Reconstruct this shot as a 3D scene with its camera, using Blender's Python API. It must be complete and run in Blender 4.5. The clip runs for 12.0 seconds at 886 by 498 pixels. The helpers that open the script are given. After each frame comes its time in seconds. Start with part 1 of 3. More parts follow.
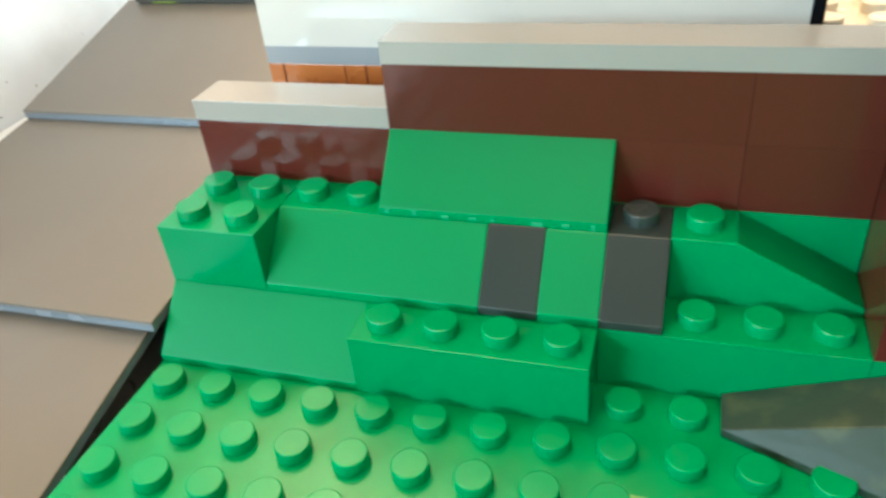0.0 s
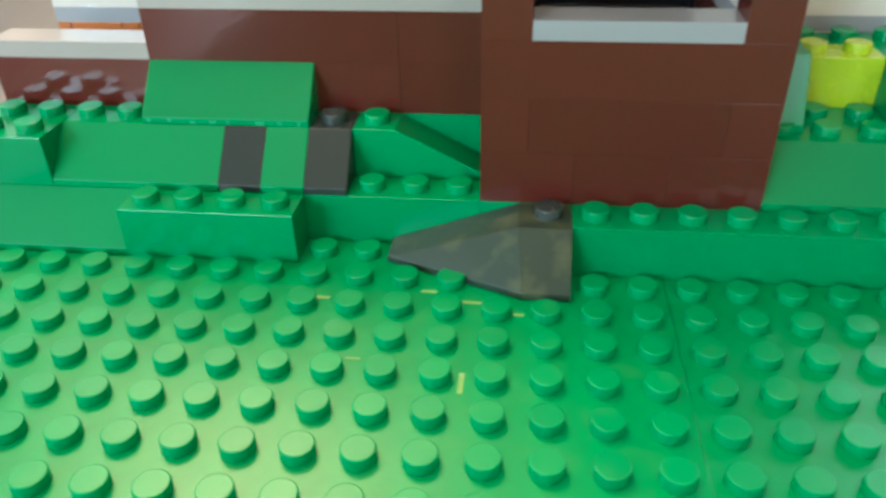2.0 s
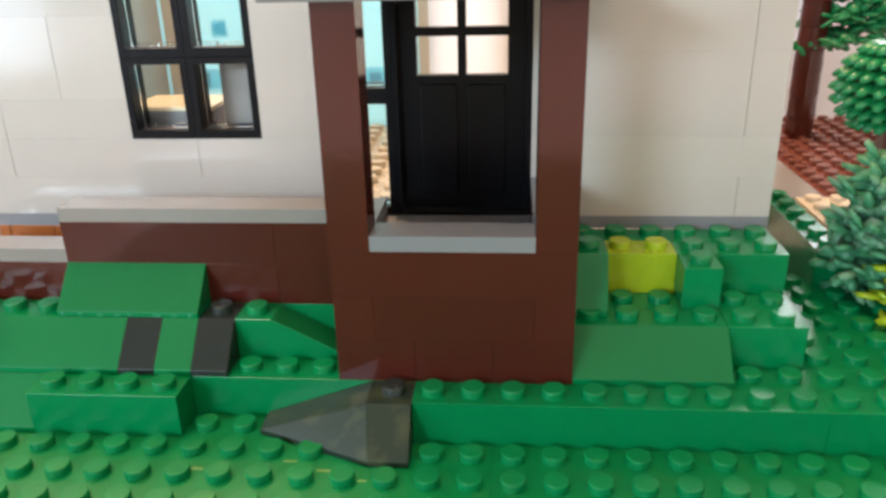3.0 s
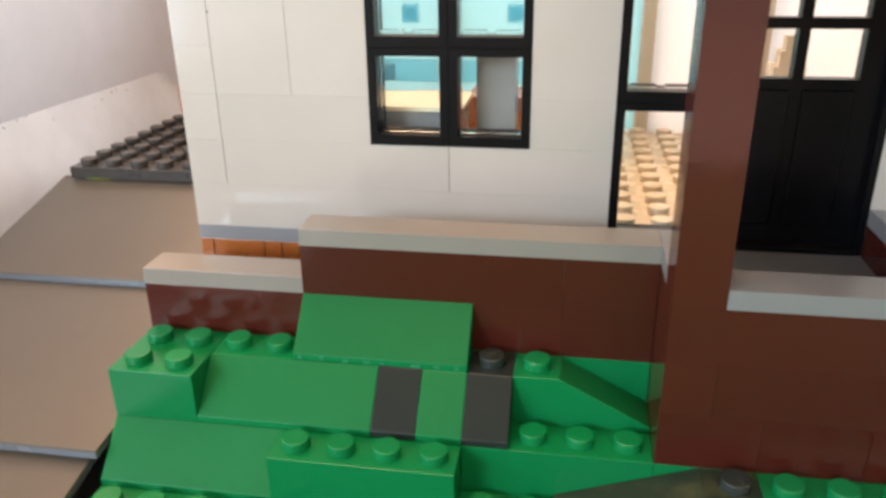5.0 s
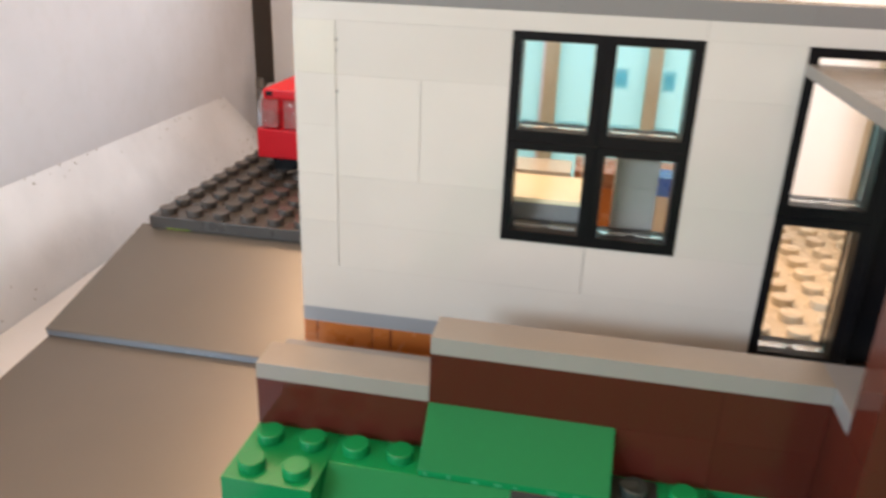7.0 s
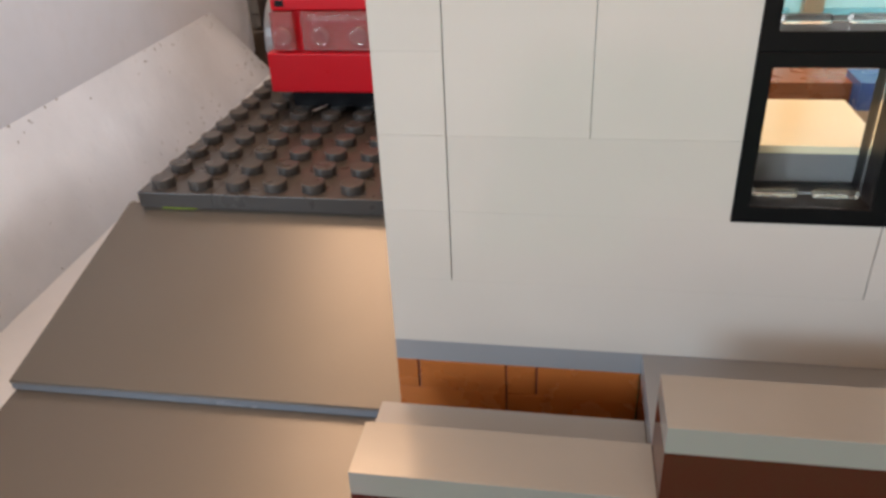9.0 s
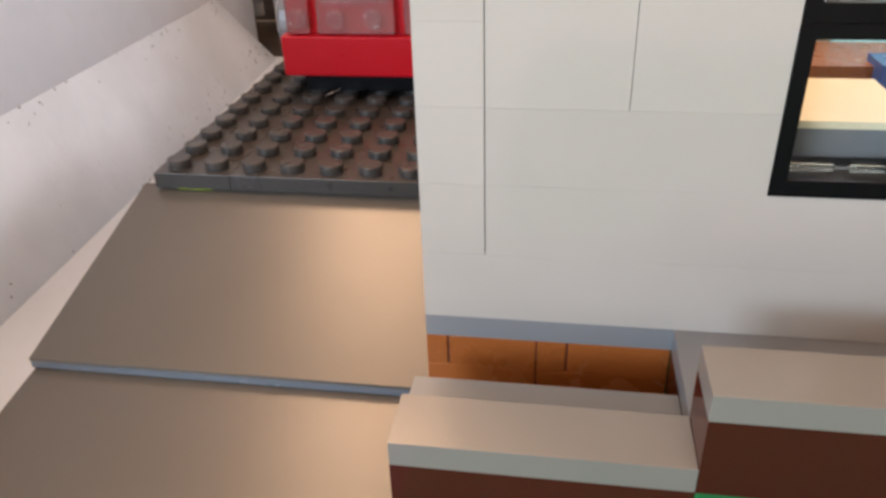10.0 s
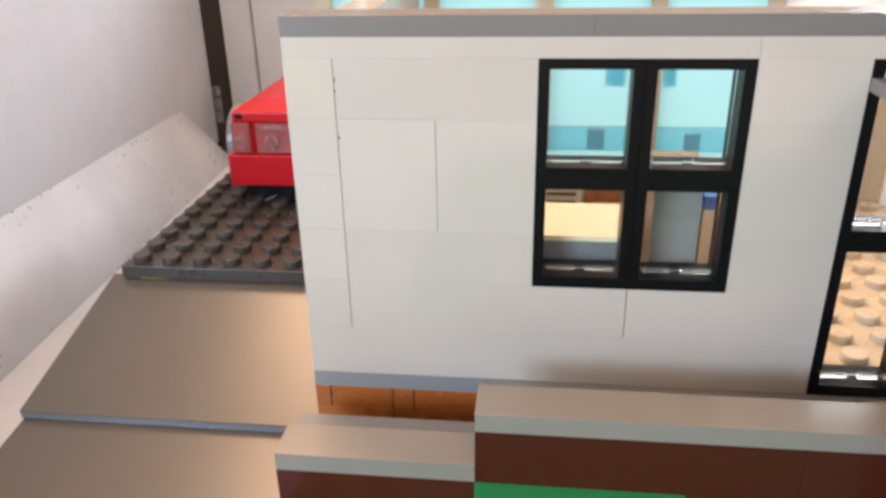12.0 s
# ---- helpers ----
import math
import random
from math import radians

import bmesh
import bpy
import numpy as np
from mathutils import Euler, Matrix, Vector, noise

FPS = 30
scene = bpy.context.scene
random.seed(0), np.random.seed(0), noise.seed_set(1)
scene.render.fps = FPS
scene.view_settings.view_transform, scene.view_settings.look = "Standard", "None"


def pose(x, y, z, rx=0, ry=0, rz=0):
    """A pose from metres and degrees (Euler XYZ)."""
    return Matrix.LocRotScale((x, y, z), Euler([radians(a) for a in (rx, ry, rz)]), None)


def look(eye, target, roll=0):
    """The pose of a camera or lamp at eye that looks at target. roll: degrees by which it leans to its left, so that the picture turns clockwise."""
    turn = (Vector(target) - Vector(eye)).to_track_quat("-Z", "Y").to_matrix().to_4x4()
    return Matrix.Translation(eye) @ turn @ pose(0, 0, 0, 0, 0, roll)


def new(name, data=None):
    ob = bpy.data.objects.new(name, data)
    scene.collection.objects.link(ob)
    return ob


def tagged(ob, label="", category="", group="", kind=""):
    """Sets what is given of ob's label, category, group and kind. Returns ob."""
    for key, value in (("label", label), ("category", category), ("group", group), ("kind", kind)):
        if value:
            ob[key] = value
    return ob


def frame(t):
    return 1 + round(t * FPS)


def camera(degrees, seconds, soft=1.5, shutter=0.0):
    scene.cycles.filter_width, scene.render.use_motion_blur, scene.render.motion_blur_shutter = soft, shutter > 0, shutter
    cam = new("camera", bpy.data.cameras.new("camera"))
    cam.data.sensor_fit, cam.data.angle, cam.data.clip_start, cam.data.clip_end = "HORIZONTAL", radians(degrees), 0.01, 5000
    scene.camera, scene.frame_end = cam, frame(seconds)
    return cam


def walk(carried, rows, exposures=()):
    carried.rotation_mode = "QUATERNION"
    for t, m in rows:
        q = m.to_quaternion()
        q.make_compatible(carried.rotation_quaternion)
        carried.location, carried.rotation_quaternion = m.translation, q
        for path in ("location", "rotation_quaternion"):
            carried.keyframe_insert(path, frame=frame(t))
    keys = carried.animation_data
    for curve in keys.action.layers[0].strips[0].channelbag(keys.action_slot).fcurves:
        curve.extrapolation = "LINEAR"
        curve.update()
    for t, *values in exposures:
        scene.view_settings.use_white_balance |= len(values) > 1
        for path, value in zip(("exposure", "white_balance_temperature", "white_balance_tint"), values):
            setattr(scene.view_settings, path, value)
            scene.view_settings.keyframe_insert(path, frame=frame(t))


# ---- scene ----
cam = camera(60.0, 12.0, soft=3.0, shutter=0.4)
U, P = 0.008, 0.0032          # one stud across, one plate high
# seconds, eye in studs, then yaw, pitch and roll about the line of sight
ROWS = [
    (0, 9.029, -8.688, 9.365, 20.02, -33.69, -6.10),
    (0.5, 8.264, -8.726, 9.314, 19.45, -33.59, -4.72),
    (1, 9.064, -9.593, 9.371, 17.01, -32.44, -3.22),
    (1.5, 11.343, -12.052, 9.927, 10.97, -33.91, -2.05),
    (2, 12.945, -13.932, 9.392, 6.83, -32.26, -1.21),
    (2.5, 14.272, -15.218, 11.837, 5.72, -25.98, 0.69),
    (3, 16.297, -16.020, 11.707, 5.06, -21.75, -1.41),
    (3.5, 14.802, -14.356, 11.829, 8.41, -21.23, -0.84),
    (3.7, 13.920, -14.330, 11.689, 8.48, -20.07, 0.04),
    (5.3, 9.664, -11.985, 11.383, 10.02, -23.60, -0.85),
    (5.5, 9.614, -11.869, 11.431, 10.04, -24.12, -0.37),
    (6, 9.993, -12.959, 11.514, 9.14, -21.34, -1.72),
    (6.5, 9.174, -12.425, 11.756, 9.10, -20.99, -0.67),
    (7, 6.760, -10.967, 13.000, 10.42, -22.14, 2.11),
    (7.5, 4.746, -9.744, 12.982, 12.80, -21.84, 1.33),
    (7.7, 4.174, -9.067, 12.367, 13.16, -23.11, -0.22),
    (9.3, 2.407, -3.755, 11.487, 9.76, -30.00, -2.18),
    (9.5, 2.174, -4.057, 11.425, 9.38, -30.27, -1.49),
    (10, 2.099, -4.329, 11.262, 9.68, -29.75, -2.01),
    (10.5, 2.169, -4.550, 11.455, 10.08, -28.88, -2.08),
    (11, 2.799, -5.846, 11.969, 9.40, -26.68, -2.27),
    (11.5, 4.409, -8.050, 13.185, 7.49, -24.76, -1.69),
    (12, 4.933, -8.771, 13.850, 7.06, -24.05, -1.20),
]
# seconds, stops, white balance and tint: the picture starts a little cooler than it ends
EXPOSURES = [(0.0, -0.62, 6050, -7), (0.5, -0.62, 6000, -8), (1.0, -0.66, 6000, -7), (1.5, -0.66, 6000, -4), (2.0, -0.72, 5950, -3), (2.5, -1.1, 6400, 7), (3.0, -1.3, 6550, 10), (3.5, -1.58, 6650, 11), (5.5, -1.26, 6850, 12), (6.5, -1.32, 6800, 12),
             (7.0, -1.38, 6800, 12), (7.5, -1.48, 6850, 13), (9.5, -1.73, 6580, 13), (10.0, -1.6, 6500, 13), (10.5, -1.56, 6480, 13), (11.5, -1.46, 6480, 13), (12.0, -1.43, 6480, 13)]
walk(cam, [(t, pose(U * x, U * y, U * z, 90 + pitch, 0, yaw) @ pose(0, 0, 0, 0, 0, roll)) for t, x, y, z, yaw, pitch, roll in ROWS], EXPOSURES)

# ---- light ----
world = bpy.data.worlds.new("world")
scene.world = world
world.use_nodes = True
world.node_tree.nodes["Background"].inputs[0].default_value = (0.8, 0.9, 1.0, 1)
world.node_tree.nodes["Background"].inputs[1].default_value = 0.22


def area(name, eye, target, w, h, watts, colour, spread=180):
    d = bpy.data.lights.new(name, "AREA")
    d.shape, d.size, d.size_y, d.energy, d.color = "RECTANGLE", w, h, watts, colour
    d.spread = radians(spread)
    ob = new(name, d)
    ob.matrix_world = look(eye, target)
    return ob


# the near pane over the sill
area("sill_window_light", (-0.20, -0.175, 0.09), (-0.07, -0.03, 0.0), 0.16, 0.14, 1.3, (0.62, 0.82, 1.0))
# the tall window across the room, behind the camera
area("front_window_light", (-1.15, -2.2, 0.75), (0.06, 0.0, 0.03), 0.75, 0.42, 92, (0.62, 0.82, 1.0))
# the big window at the far side of the room
area("far_window_light", (1.75, 2.2, 1.15), (0.15, 0.0, 0.0), 1.6, 1.1, 180, (0.90, 0.96, 1.0))
# a high window in the east wall
area("high_window_light", (0.8, -1.6, 0.9), (-0.05, 0.1, 0.0), 0.5, 0.45, 10, (0.80, 0.91, 1.0))
# a row of warm lamps under the ceiling
WARM = (1.0, 0.63, 0.37)
area("ceiling_lamp", (0.15, -0.60, 1.9), (0.05, 0.0, 0.0), 1.3, 1.1, 30, WARM)
area("middle_ceiling_lamp", (-0.40, 0.30, 1.9), (-0.02, 0.05, 0.02), 0.6, 0.5, 34, WARM)
area("far_ceiling_lamp", (-0.66, 1.20, 1.9), (-0.02, 0.08, 0.02), 0.8, 0.7, 175, WARM)


# ---- materials ----
def nodes_of(name):
    m = bpy.data.materials.new(name)
    m.use_nodes = True
    nt = m.node_tree
    return m, nt, nt.nodes["Principled BSDF"]


def plastic(name, rgb, rough=0.22, vary=0.06, scuff=0.12, dust=0.0, relief=0.04, dirt_sheen=(0.55, 0.53, 0.5)):
    """Moulded plastic: slight shade from piece to piece, fine ripple, scuffs and a little dust, which also serves for
    painted sheen.
    """
    m, nt, b = nodes_of(name)
    N, Lk = nt.nodes.new, nt.links.new
    info, geo = N("ShaderNodeObjectInfo"), N("ShaderNodeTexCoord")
    n1, n2, n3 = N("ShaderNodeTexNoise"), N("ShaderNodeTexNoise"), N("ShaderNodeTexNoise")
    n1.inputs["Scale"].default_value, n1.inputs["Detail"].default_value = 60, 3
    n2.inputs["Scale"].default_value, n2.inputs["Detail"].default_value = 700, 1
    n3.inputs["Scale"].default_value, n3.inputs["Detail"].default_value = 180, 3
    pos = N("ShaderNodeNewGeometry")
    for n in (n1, n2, n3):
        Lk(pos.outputs["Position"], n.inputs["Vector"])
    hsv = N("ShaderNodeHueSaturation")
    hsv.inputs["Color"].default_value = (*rgb, 1)
    ma = N("ShaderNodeMath"); ma.operation = "MULTIPLY_ADD"
    ma.inputs[1].default_value, ma.inputs[2].default_value = vary * 2, 1 - vary
    Lk(info.outputs["Random"], ma.inputs[0])
    mb = N("ShaderNodeMath"); mb.operation = "MULTIPLY_ADD"
    mb.inputs[1].default_value = 0.12
    Lk(n1.outputs["Fac"], mb.inputs[0]); Lk(ma.outputs[0], mb.inputs[2])
    mc = N("ShaderNodeMath"); mc.operation = "SUBTRACT"; mc.inputs[1].default_value = 0.06
    Lk(mb.outputs[0], mc.inputs[0])
    Lk(mc.outputs[0], hsv.inputs["Value"])
    col = hsv.outputs["Color"]
    if dust:
        ramp = N("ShaderNodeValToRGB")
        ramp.color_ramp.elements[0].position, ramp.color_ramp.elements[1].position = 0.52, 0.75
        ramp.color_ramp.elements[0].color, ramp.color_ramp.elements[1].color = (0, 0, 0, 1), (dust, dust, dust, 1)
        Lk(n3.outputs["Fac"], ramp.inputs[0])
        mix = N("ShaderNodeMix"); mix.data_type = "RGBA"
        mix.inputs["B"].default_value = (*dirt_sheen, 1)
        Lk(ramp.outputs[0], mix.inputs["Factor"]); Lk(col, mix.inputs["A"])
        col = mix.outputs["Result"]
    Lk(col, b.inputs["Base Color"])
    rr = N("ShaderNodeMapRange")
    rr.inputs["From Min"].default_value, rr.inputs["From Max"].default_value = 0.2, 0.85
    rr.inputs["To Min"].default_value, rr.inputs["To Max"].default_value = rough, rough + scuff
    Lk(n3.outputs["Fac"], rr.inputs["Value"]); Lk(rr.outputs[0], b.inputs["Roughness"])
    bump = N("ShaderNodeBump")
    bump.inputs["Strength"].default_value, bump.inputs["Distance"].default_value = relief, 0.0006
    ad = N("ShaderNodeMath"); ad.operation = "ADD"
    Lk(n1.outputs["Fac"], ad.inputs[0]); Lk(n2.outputs["Fac"], ad.inputs[1])
    Lk(ad.outputs[0], bump.inputs["Height"]); Lk(bump.outputs[0], b.inputs["Normal"])
    b.inputs["IOR"].default_value = 1.5
    return m


GREEN = plastic("green_plastic", (0.0, 0.205, 0.062), rough=0.23, scuff=0.015, relief=0.02)
DGREY = plastic("dark_grey_plastic", (0.022, 0.032, 0.030), rough=0.26, scuff=0.02, dust=0.03)
BROWN = plastic("reddish_brown_plastic", (0.070, 0.0145, 0.0100), rough=0.09, scuff=0.04)
WORN_GREEN = plastic("worn_green_plastic", (0.0, 0.205, 0.062), rough=0.36, scuff=0.05, dust=0.07, relief=0.03, dirt_sheen=(0.16, 0.36, 0.05))
COPING = plastic("warm_grey_plastic", (0.262, 0.243, 0.220), scuff=0.04)
LGREY = plastic("light_grey_plastic", (0.240, 0.246, 0.258), scuff=0.04)
MGREY = plastic("weathered_grey_plastic", (0.17, 0.165, 0.158), scuff=0.05)
WHITE = plastic("white_plastic", (0.535, 0.498, 0.450), rough=0.085, scuff=0.05, vary=0.03, relief=0.035)
YELLOWED = plastic("yellowed_white_plastic", (0.530, 0.494, 0.425), rough=0.1, scuff=0.05, vary=0.03, relief=0.035)
BLACK = plastic("black_plastic", (0.004, 0.004, 0.005), rough=0.32, scuff=0.04)
TAN = plastic("tan_plastic", (0.60, 0.53, 0.415))
ORANGE = plastic("dark_orange_plastic", (0.38, 0.115, 0.028))
GREEN.node_tree.nodes["Principled BSDF"].inputs["Specular IOR Level"].default_value = 0.38
# Olive flecks paint in the wedge's warm reflection.
ROCK = plastic("satin_dark_grey_plastic", (0.022, 0.038, 0.027), rough=0.30, scuff=0.05, relief=0.05, dust=0.4, dirt_sheen=(0.13, 0.14, 0.06))
WORN_GREEN.node_tree.nodes["Principled BSDF"].inputs["Specular IOR Level"].default_value = 0.28
ROCK.node_tree.nodes["Principled BSDF"].inputs["Specular IOR Level"].default_value = 0.24
DGREY.node_tree.nodes["Principled BSDF"].inputs["Specular IOR Level"].default_value = 0.4
BLACK.node_tree.nodes["Principled BSDF"].inputs["Specular IOR Level"].default_value = 0.14
BROWN.node_tree.nodes["Principled BSDF"].inputs["Specular IOR Level"].default_value = 0.36
LIME = plastic("lime_plastic", (0.36, 0.50, 0.015))
RED = plastic("red_plastic", (0.52, 0.004, 0.012), rough=0.26)
RED.node_tree.nodes["Principled BSDF"].inputs["Specular IOR Level"].default_value = 0.25
ROAD = plastic("driveway_grey_plastic", (0.118, 0.103, 0.085), rough=0.32, scuff=0.02, relief=0.008)
SLATE = plastic("slate_grey_plastic", (0.054, 0.048, 0.044), rough=0.24)
SLATE.node_tree.nodes["Principled BSDF"].inputs["Specular IOR Level"].default_value = 0.36
# Brown that stands for the shade inside the gap by the door.
RECESS_SHADE = plastic("recess_shade_brown", (0.13, 0.108, 0.095), rough=0.6)
DOOR = plastic("door_paint", (0.84, 0.86, 0.90), rough=0.35, dust=0.05)
# Dark brown that carries the shade on the floor of the door gap.
UMBER = plastic("gap_shade_brown", (0.050, 0.036, 0.028), rough=0.5)
PAINT = plastic("old_white_paint", (0.84, 0.83, 0.83), rough=0.5, dust=0.06)
# Paler leaf green with whitish flecks: the glare on the shrub is painted in.
GLARE_LEAF = plastic("glare_leaf_plastic", (0.06, 0.27, 0.13), rough=0.35, dust=0.3)
LEAF = plastic("leaf_green_plastic", (0.008, 0.23, 0.07), rough=0.14)
WALLP = plastic("wall_paint", (0.74, 0.75, 0.81), rough=0.4, dust=0.12)
PLASTER = plastic("room_paint", (0.50, 0.43, 0.35), rough=0.8)


def backlit(m, rgb, share):
    """Lets light through a thin plastic wall."""
    nt = m.node_tree
    tr, mx = nt.nodes.new("ShaderNodeBsdfTranslucent"), nt.nodes.new("ShaderNodeMixShader")
    tr.inputs[0].default_value, mx.inputs[0].default_value = (*rgb, 1), share
    nt.links.new(nt.nodes["Principled BSDF"].outputs[0], mx.inputs[1])
    nt.links.new(tr.outputs[0], mx.inputs[2])
    nt.links.new(mx.outputs[0], nt.nodes["Material Output"].inputs[0])
    return m


POST = backlit(plastic("pale_tan_plastic", (0.60, 0.54, 0.43)), (0.78, 0.72, 0.62), 0.55)
PALE = backlit(plastic("thin_white_plastic", (0.88, 0.84, 0.82)), (0.92, 0.94, 0.97), 0.85)
CREAM = plastic("cream_plastic", (0.80, 0.68, 0.44), rough=0.12)
AZURE = backlit(plastic("pale_turquoise_plastic", (0.45, 0.76, 0.84)), (0.60, 0.88, 0.95), 0.9)
TEAL = backlit(plastic("teal_plastic", (0.36, 0.66, 0.75)), (0.66, 0.90, 0.97), 0.88)
DUSK = backlit(plastic("greyish_blue_plastic", (0.34, 0.48, 0.53)), (0.62, 0.76, 0.82), 0.85)
TIMBER = plastic("brown_cupboard_plastic", (0.26, 0.105, 0.055))
BLUE = plastic("blue_plastic", (0.05, 0.13, 0.45))
RUST = plastic("rust_brown_plastic", (0.16, 0.05, 0.035))


def chipped_paint():
    """Old gloss paint with brush marks, grime and small dark chips."""
    m, nt, b = nodes_of("chipped_white_paint")
    N, Lk = nt.nodes.new, nt.links.new
    pos = N("ShaderNodeNewGeometry")
    big, small, chip = N("ShaderNodeTexNoise"), N("ShaderNodeTexNoise"), N("ShaderNodeTexNoise")
    for n, sc, de in ((big, 34, 6), (small, 220, 6), (chip, 520, 4)):
        n.inputs["Scale"].default_value, n.inputs["Detail"].default_value = sc, de
        Lk(pos.outputs["Position"], n.inputs["Vector"])
    r1 = N("ShaderNodeValToRGB")
    r1.color_ramp.elements[0].position, r1.color_ramp.elements[0].color = 0.33, (0.70, 0.735, 0.80, 1)
    r1.color_ramp.elements[1].position, r1.color_ramp.elements[1].color = 0.56, (0.79, 0.825, 0.895, 1)
    Lk(big.outputs["Fac"], r1.inputs[0])
    # chips gather along the two long edges of the board
    sep = N("ShaderNodeSeparateXYZ")
    Lk(pos.outputs["Position"], sep.inputs[0])
    skew = N("ShaderNodeMath"); skew.operation = "MULTIPLY_ADD"; skew.inputs[1].default_value = 0.075
    Lk(sep.outputs["Y"], skew.inputs[0]); Lk(sep.outputs["X"], skew.inputs[2])
    near = None
    for edge in (-12.47 * U, -11.0 * U):
        off = N("ShaderNodeMath"); off.operation = "SUBTRACT"; off.inputs[1].default_value = edge
        ab = N("ShaderNodeMath"); ab.operation = "ABSOLUTE"
        Lk(skew.outputs[0], off.inputs[0]); Lk(off.outputs[0], ab.inputs[0])
        if near:
            mn = N("ShaderNodeMath"); mn.operation = "MINIMUM"
            Lk(near.outputs[0], mn.inputs[0]); Lk(ab.outputs[0], mn.inputs[1])
            near = mn
        else:
            near = ab
    lift = N("ShaderNodeMapRange")
    lift.inputs["From Min"].default_value, lift.inputs["From Max"].default_value = 0.0, 0.004
    lift.inputs["To Min"].default_value, lift.inputs["To Max"].default_value = 0.075, 0.0
    Lk(near.outputs[0], lift.inputs["Value"])
    sm = N("ShaderNodeMath"); sm.operation = "ADD"
    # and at the far end, where the paint has flaked most
    flake = N("ShaderNodeMapRange")
    flake.inputs["From Min"].default_value, flake.inputs["From Max"].default_value = 29.0 * U, 33.0 * U
    flake.inputs["To Min"].default_value, flake.inputs["To Max"].default_value = 0.0, 0.055
    Lk(sep.outputs["Y"], flake.inputs["Value"])
    ends = N("ShaderNodeMath"); ends.operation = "ADD"
    Lk(lift.outputs[0], ends.inputs[0]); Lk(flake.outputs[0], ends.inputs[1])
    Lk(chip.outputs["Fac"], sm.inputs[0]); Lk(ends.outputs[0], sm.inputs[1])
    r2 = N("ShaderNodeValToRGB")
    r2.color_ramp.elements[0].position, r2.color_ramp.elements[0].color = 0.725, (0, 0, 0, 1)
    r2.color_ramp.elements[1].position, r2.color_ramp.elements[1].color = 0.765, (1, 1, 1, 1)
    Lk(sm.outputs[0], r2.inputs[0])
    mix = N("ShaderNodeMix"); mix.data_type = "RGBA"
    mix.inputs["B"].default_value = (0.13, 0.11, 0.10, 1)
    Lk(r2.outputs[0], mix.inputs["Factor"]); Lk(r1.outputs[0], mix.inputs["A"])
    Lk(mix.outputs["Result"], b.inputs["Base Color"])
    b.inputs["Roughness"].default_value = 0.45
    bump = N("ShaderNodeBump")
    bump.inputs["Strength"].default_value, bump.inputs["Distance"].default_value = 0.5, 0.0006
    Lk(small.outputs["Fac"], bump.inputs["Height"]); Lk(bump.outputs[0], b.inputs["Normal"])
    return m


CHIPPED = chipped_paint()
SILL = plastic("sill_paint", (0.79, 0.82, 0.87), rough=0.4, dust=0.05)
CLEAR, nt, b = nodes_of("clear_headlamp")
b.inputs["Base Color"].default_value = (0.95, 0.70, 0.70, 1)
b.inputs["Transmission Weight"].default_value, b.inputs["Roughness"].default_value, b.inputs["IOR"].default_value = 0.88, 0.05, 1.45
GLASS, nt, b = nodes_of("clear_pane")
b.inputs["Base Color"].default_value = (0.97, 0.99, 0.99, 1)
b.inputs["Transmission Weight"].default_value, b.inputs["Roughness"].default_value, b.inputs["IOR"].default_value = 1.0, 0.02, 1.15

# ---- pieces ----
MESHES = {}


def keep(key, build):
    """The mesh of that key, built at the first call."""
    if key not in MESHES:
        bm = bmesh.new()
        build(bm)
        bmesh.ops.recalc_face_normals(bm, faces=bm.faces)
        me = bpy.data.meshes.new(str(key[0]))
        bm.to_mesh(me)
        bm.free()
        MESHES[key] = me
    return MESHES[key]


def soften(bm, w=0.00018, seg=2):
    bmesh.ops.bevel(bm, geom=[e for e in bm.edges if len(e.link_faces) == 2 and e.calc_face_angle() > 0.3], offset=w, segments=seg, affect="EDGES", profile=0.5)


def put(name, me, mat, parent, loc, label=""):
    me = me if me.materials and me.materials[0] == mat else dressed(me, mat)
    ob = new(name, me)
    ob.location = loc
    ob.parent = parent
    if label:
        ob["label"] = label
    return ob


DRESS = {}


def dressed(me, mat):
    k = (me.name, mat.name)
    if k not in DRESS:
        c = me if not me.materials else me.copy()
        if not me.materials:
            c.materials.append(mat)
        else:
            c.materials[0] = mat
        DRESS[k] = c
        if c is me:
            DRESS[(me.name, mat.name)] = c
    return DRESS[k]


def empty(name, at=(0, 0, 0)):
    ob = new(name)
    ob.location = (at[0] * U, at[1] * U, at[2] * P)
    ob.empty_display_size = 0.005
    return ob


GAP = 0.00002


def block_mesh(w, d, h, bev=0.0001):
    """A block of w x d studs and h plates, its corner at the origin, a hair's breadth inside its cell."""
    def build(bm):
        bmesh.ops.create_cube(bm, size=1)
        bmesh.ops.scale(bm, vec=(w * U - 2 * GAP, d * U - 2 * GAP, h * P - 0.00001), verts=bm.verts)
        bmesh.ops.translate(bm, vec=(w * U / 2, d * U / 2, h * P / 2), verts=bm.verts)
        soften(bm, bev)
    return keep(("block", round(w, 3), round(d, 3), round(h, 3), bev), build)


def stud_mesh(seg=20):
    def build(bm):
        r, h, c = 0.0024, 0.0018, 0.00022
        rings = [(r, -0.0001), (r, h - c), (r - c * 0.3, h - c * 0.3), (r - c, h)]
        vs = [[bm.verts.new((q * math.cos(2 * math.pi * i / seg), q * math.sin(2 * math.pi * i / seg), z)) for i in range(seg)] for q, z in rings]
        for a, c2 in zip(vs, vs[1:]):
            for i in range(seg):
                f = bm.faces.new((a[i], a[(i + 1) % seg], c2[(i + 1) % seg], c2[i]))
                f.smooth = True
        bm.faces.new(vs[-1])
    return keep(("stud", seg), build)


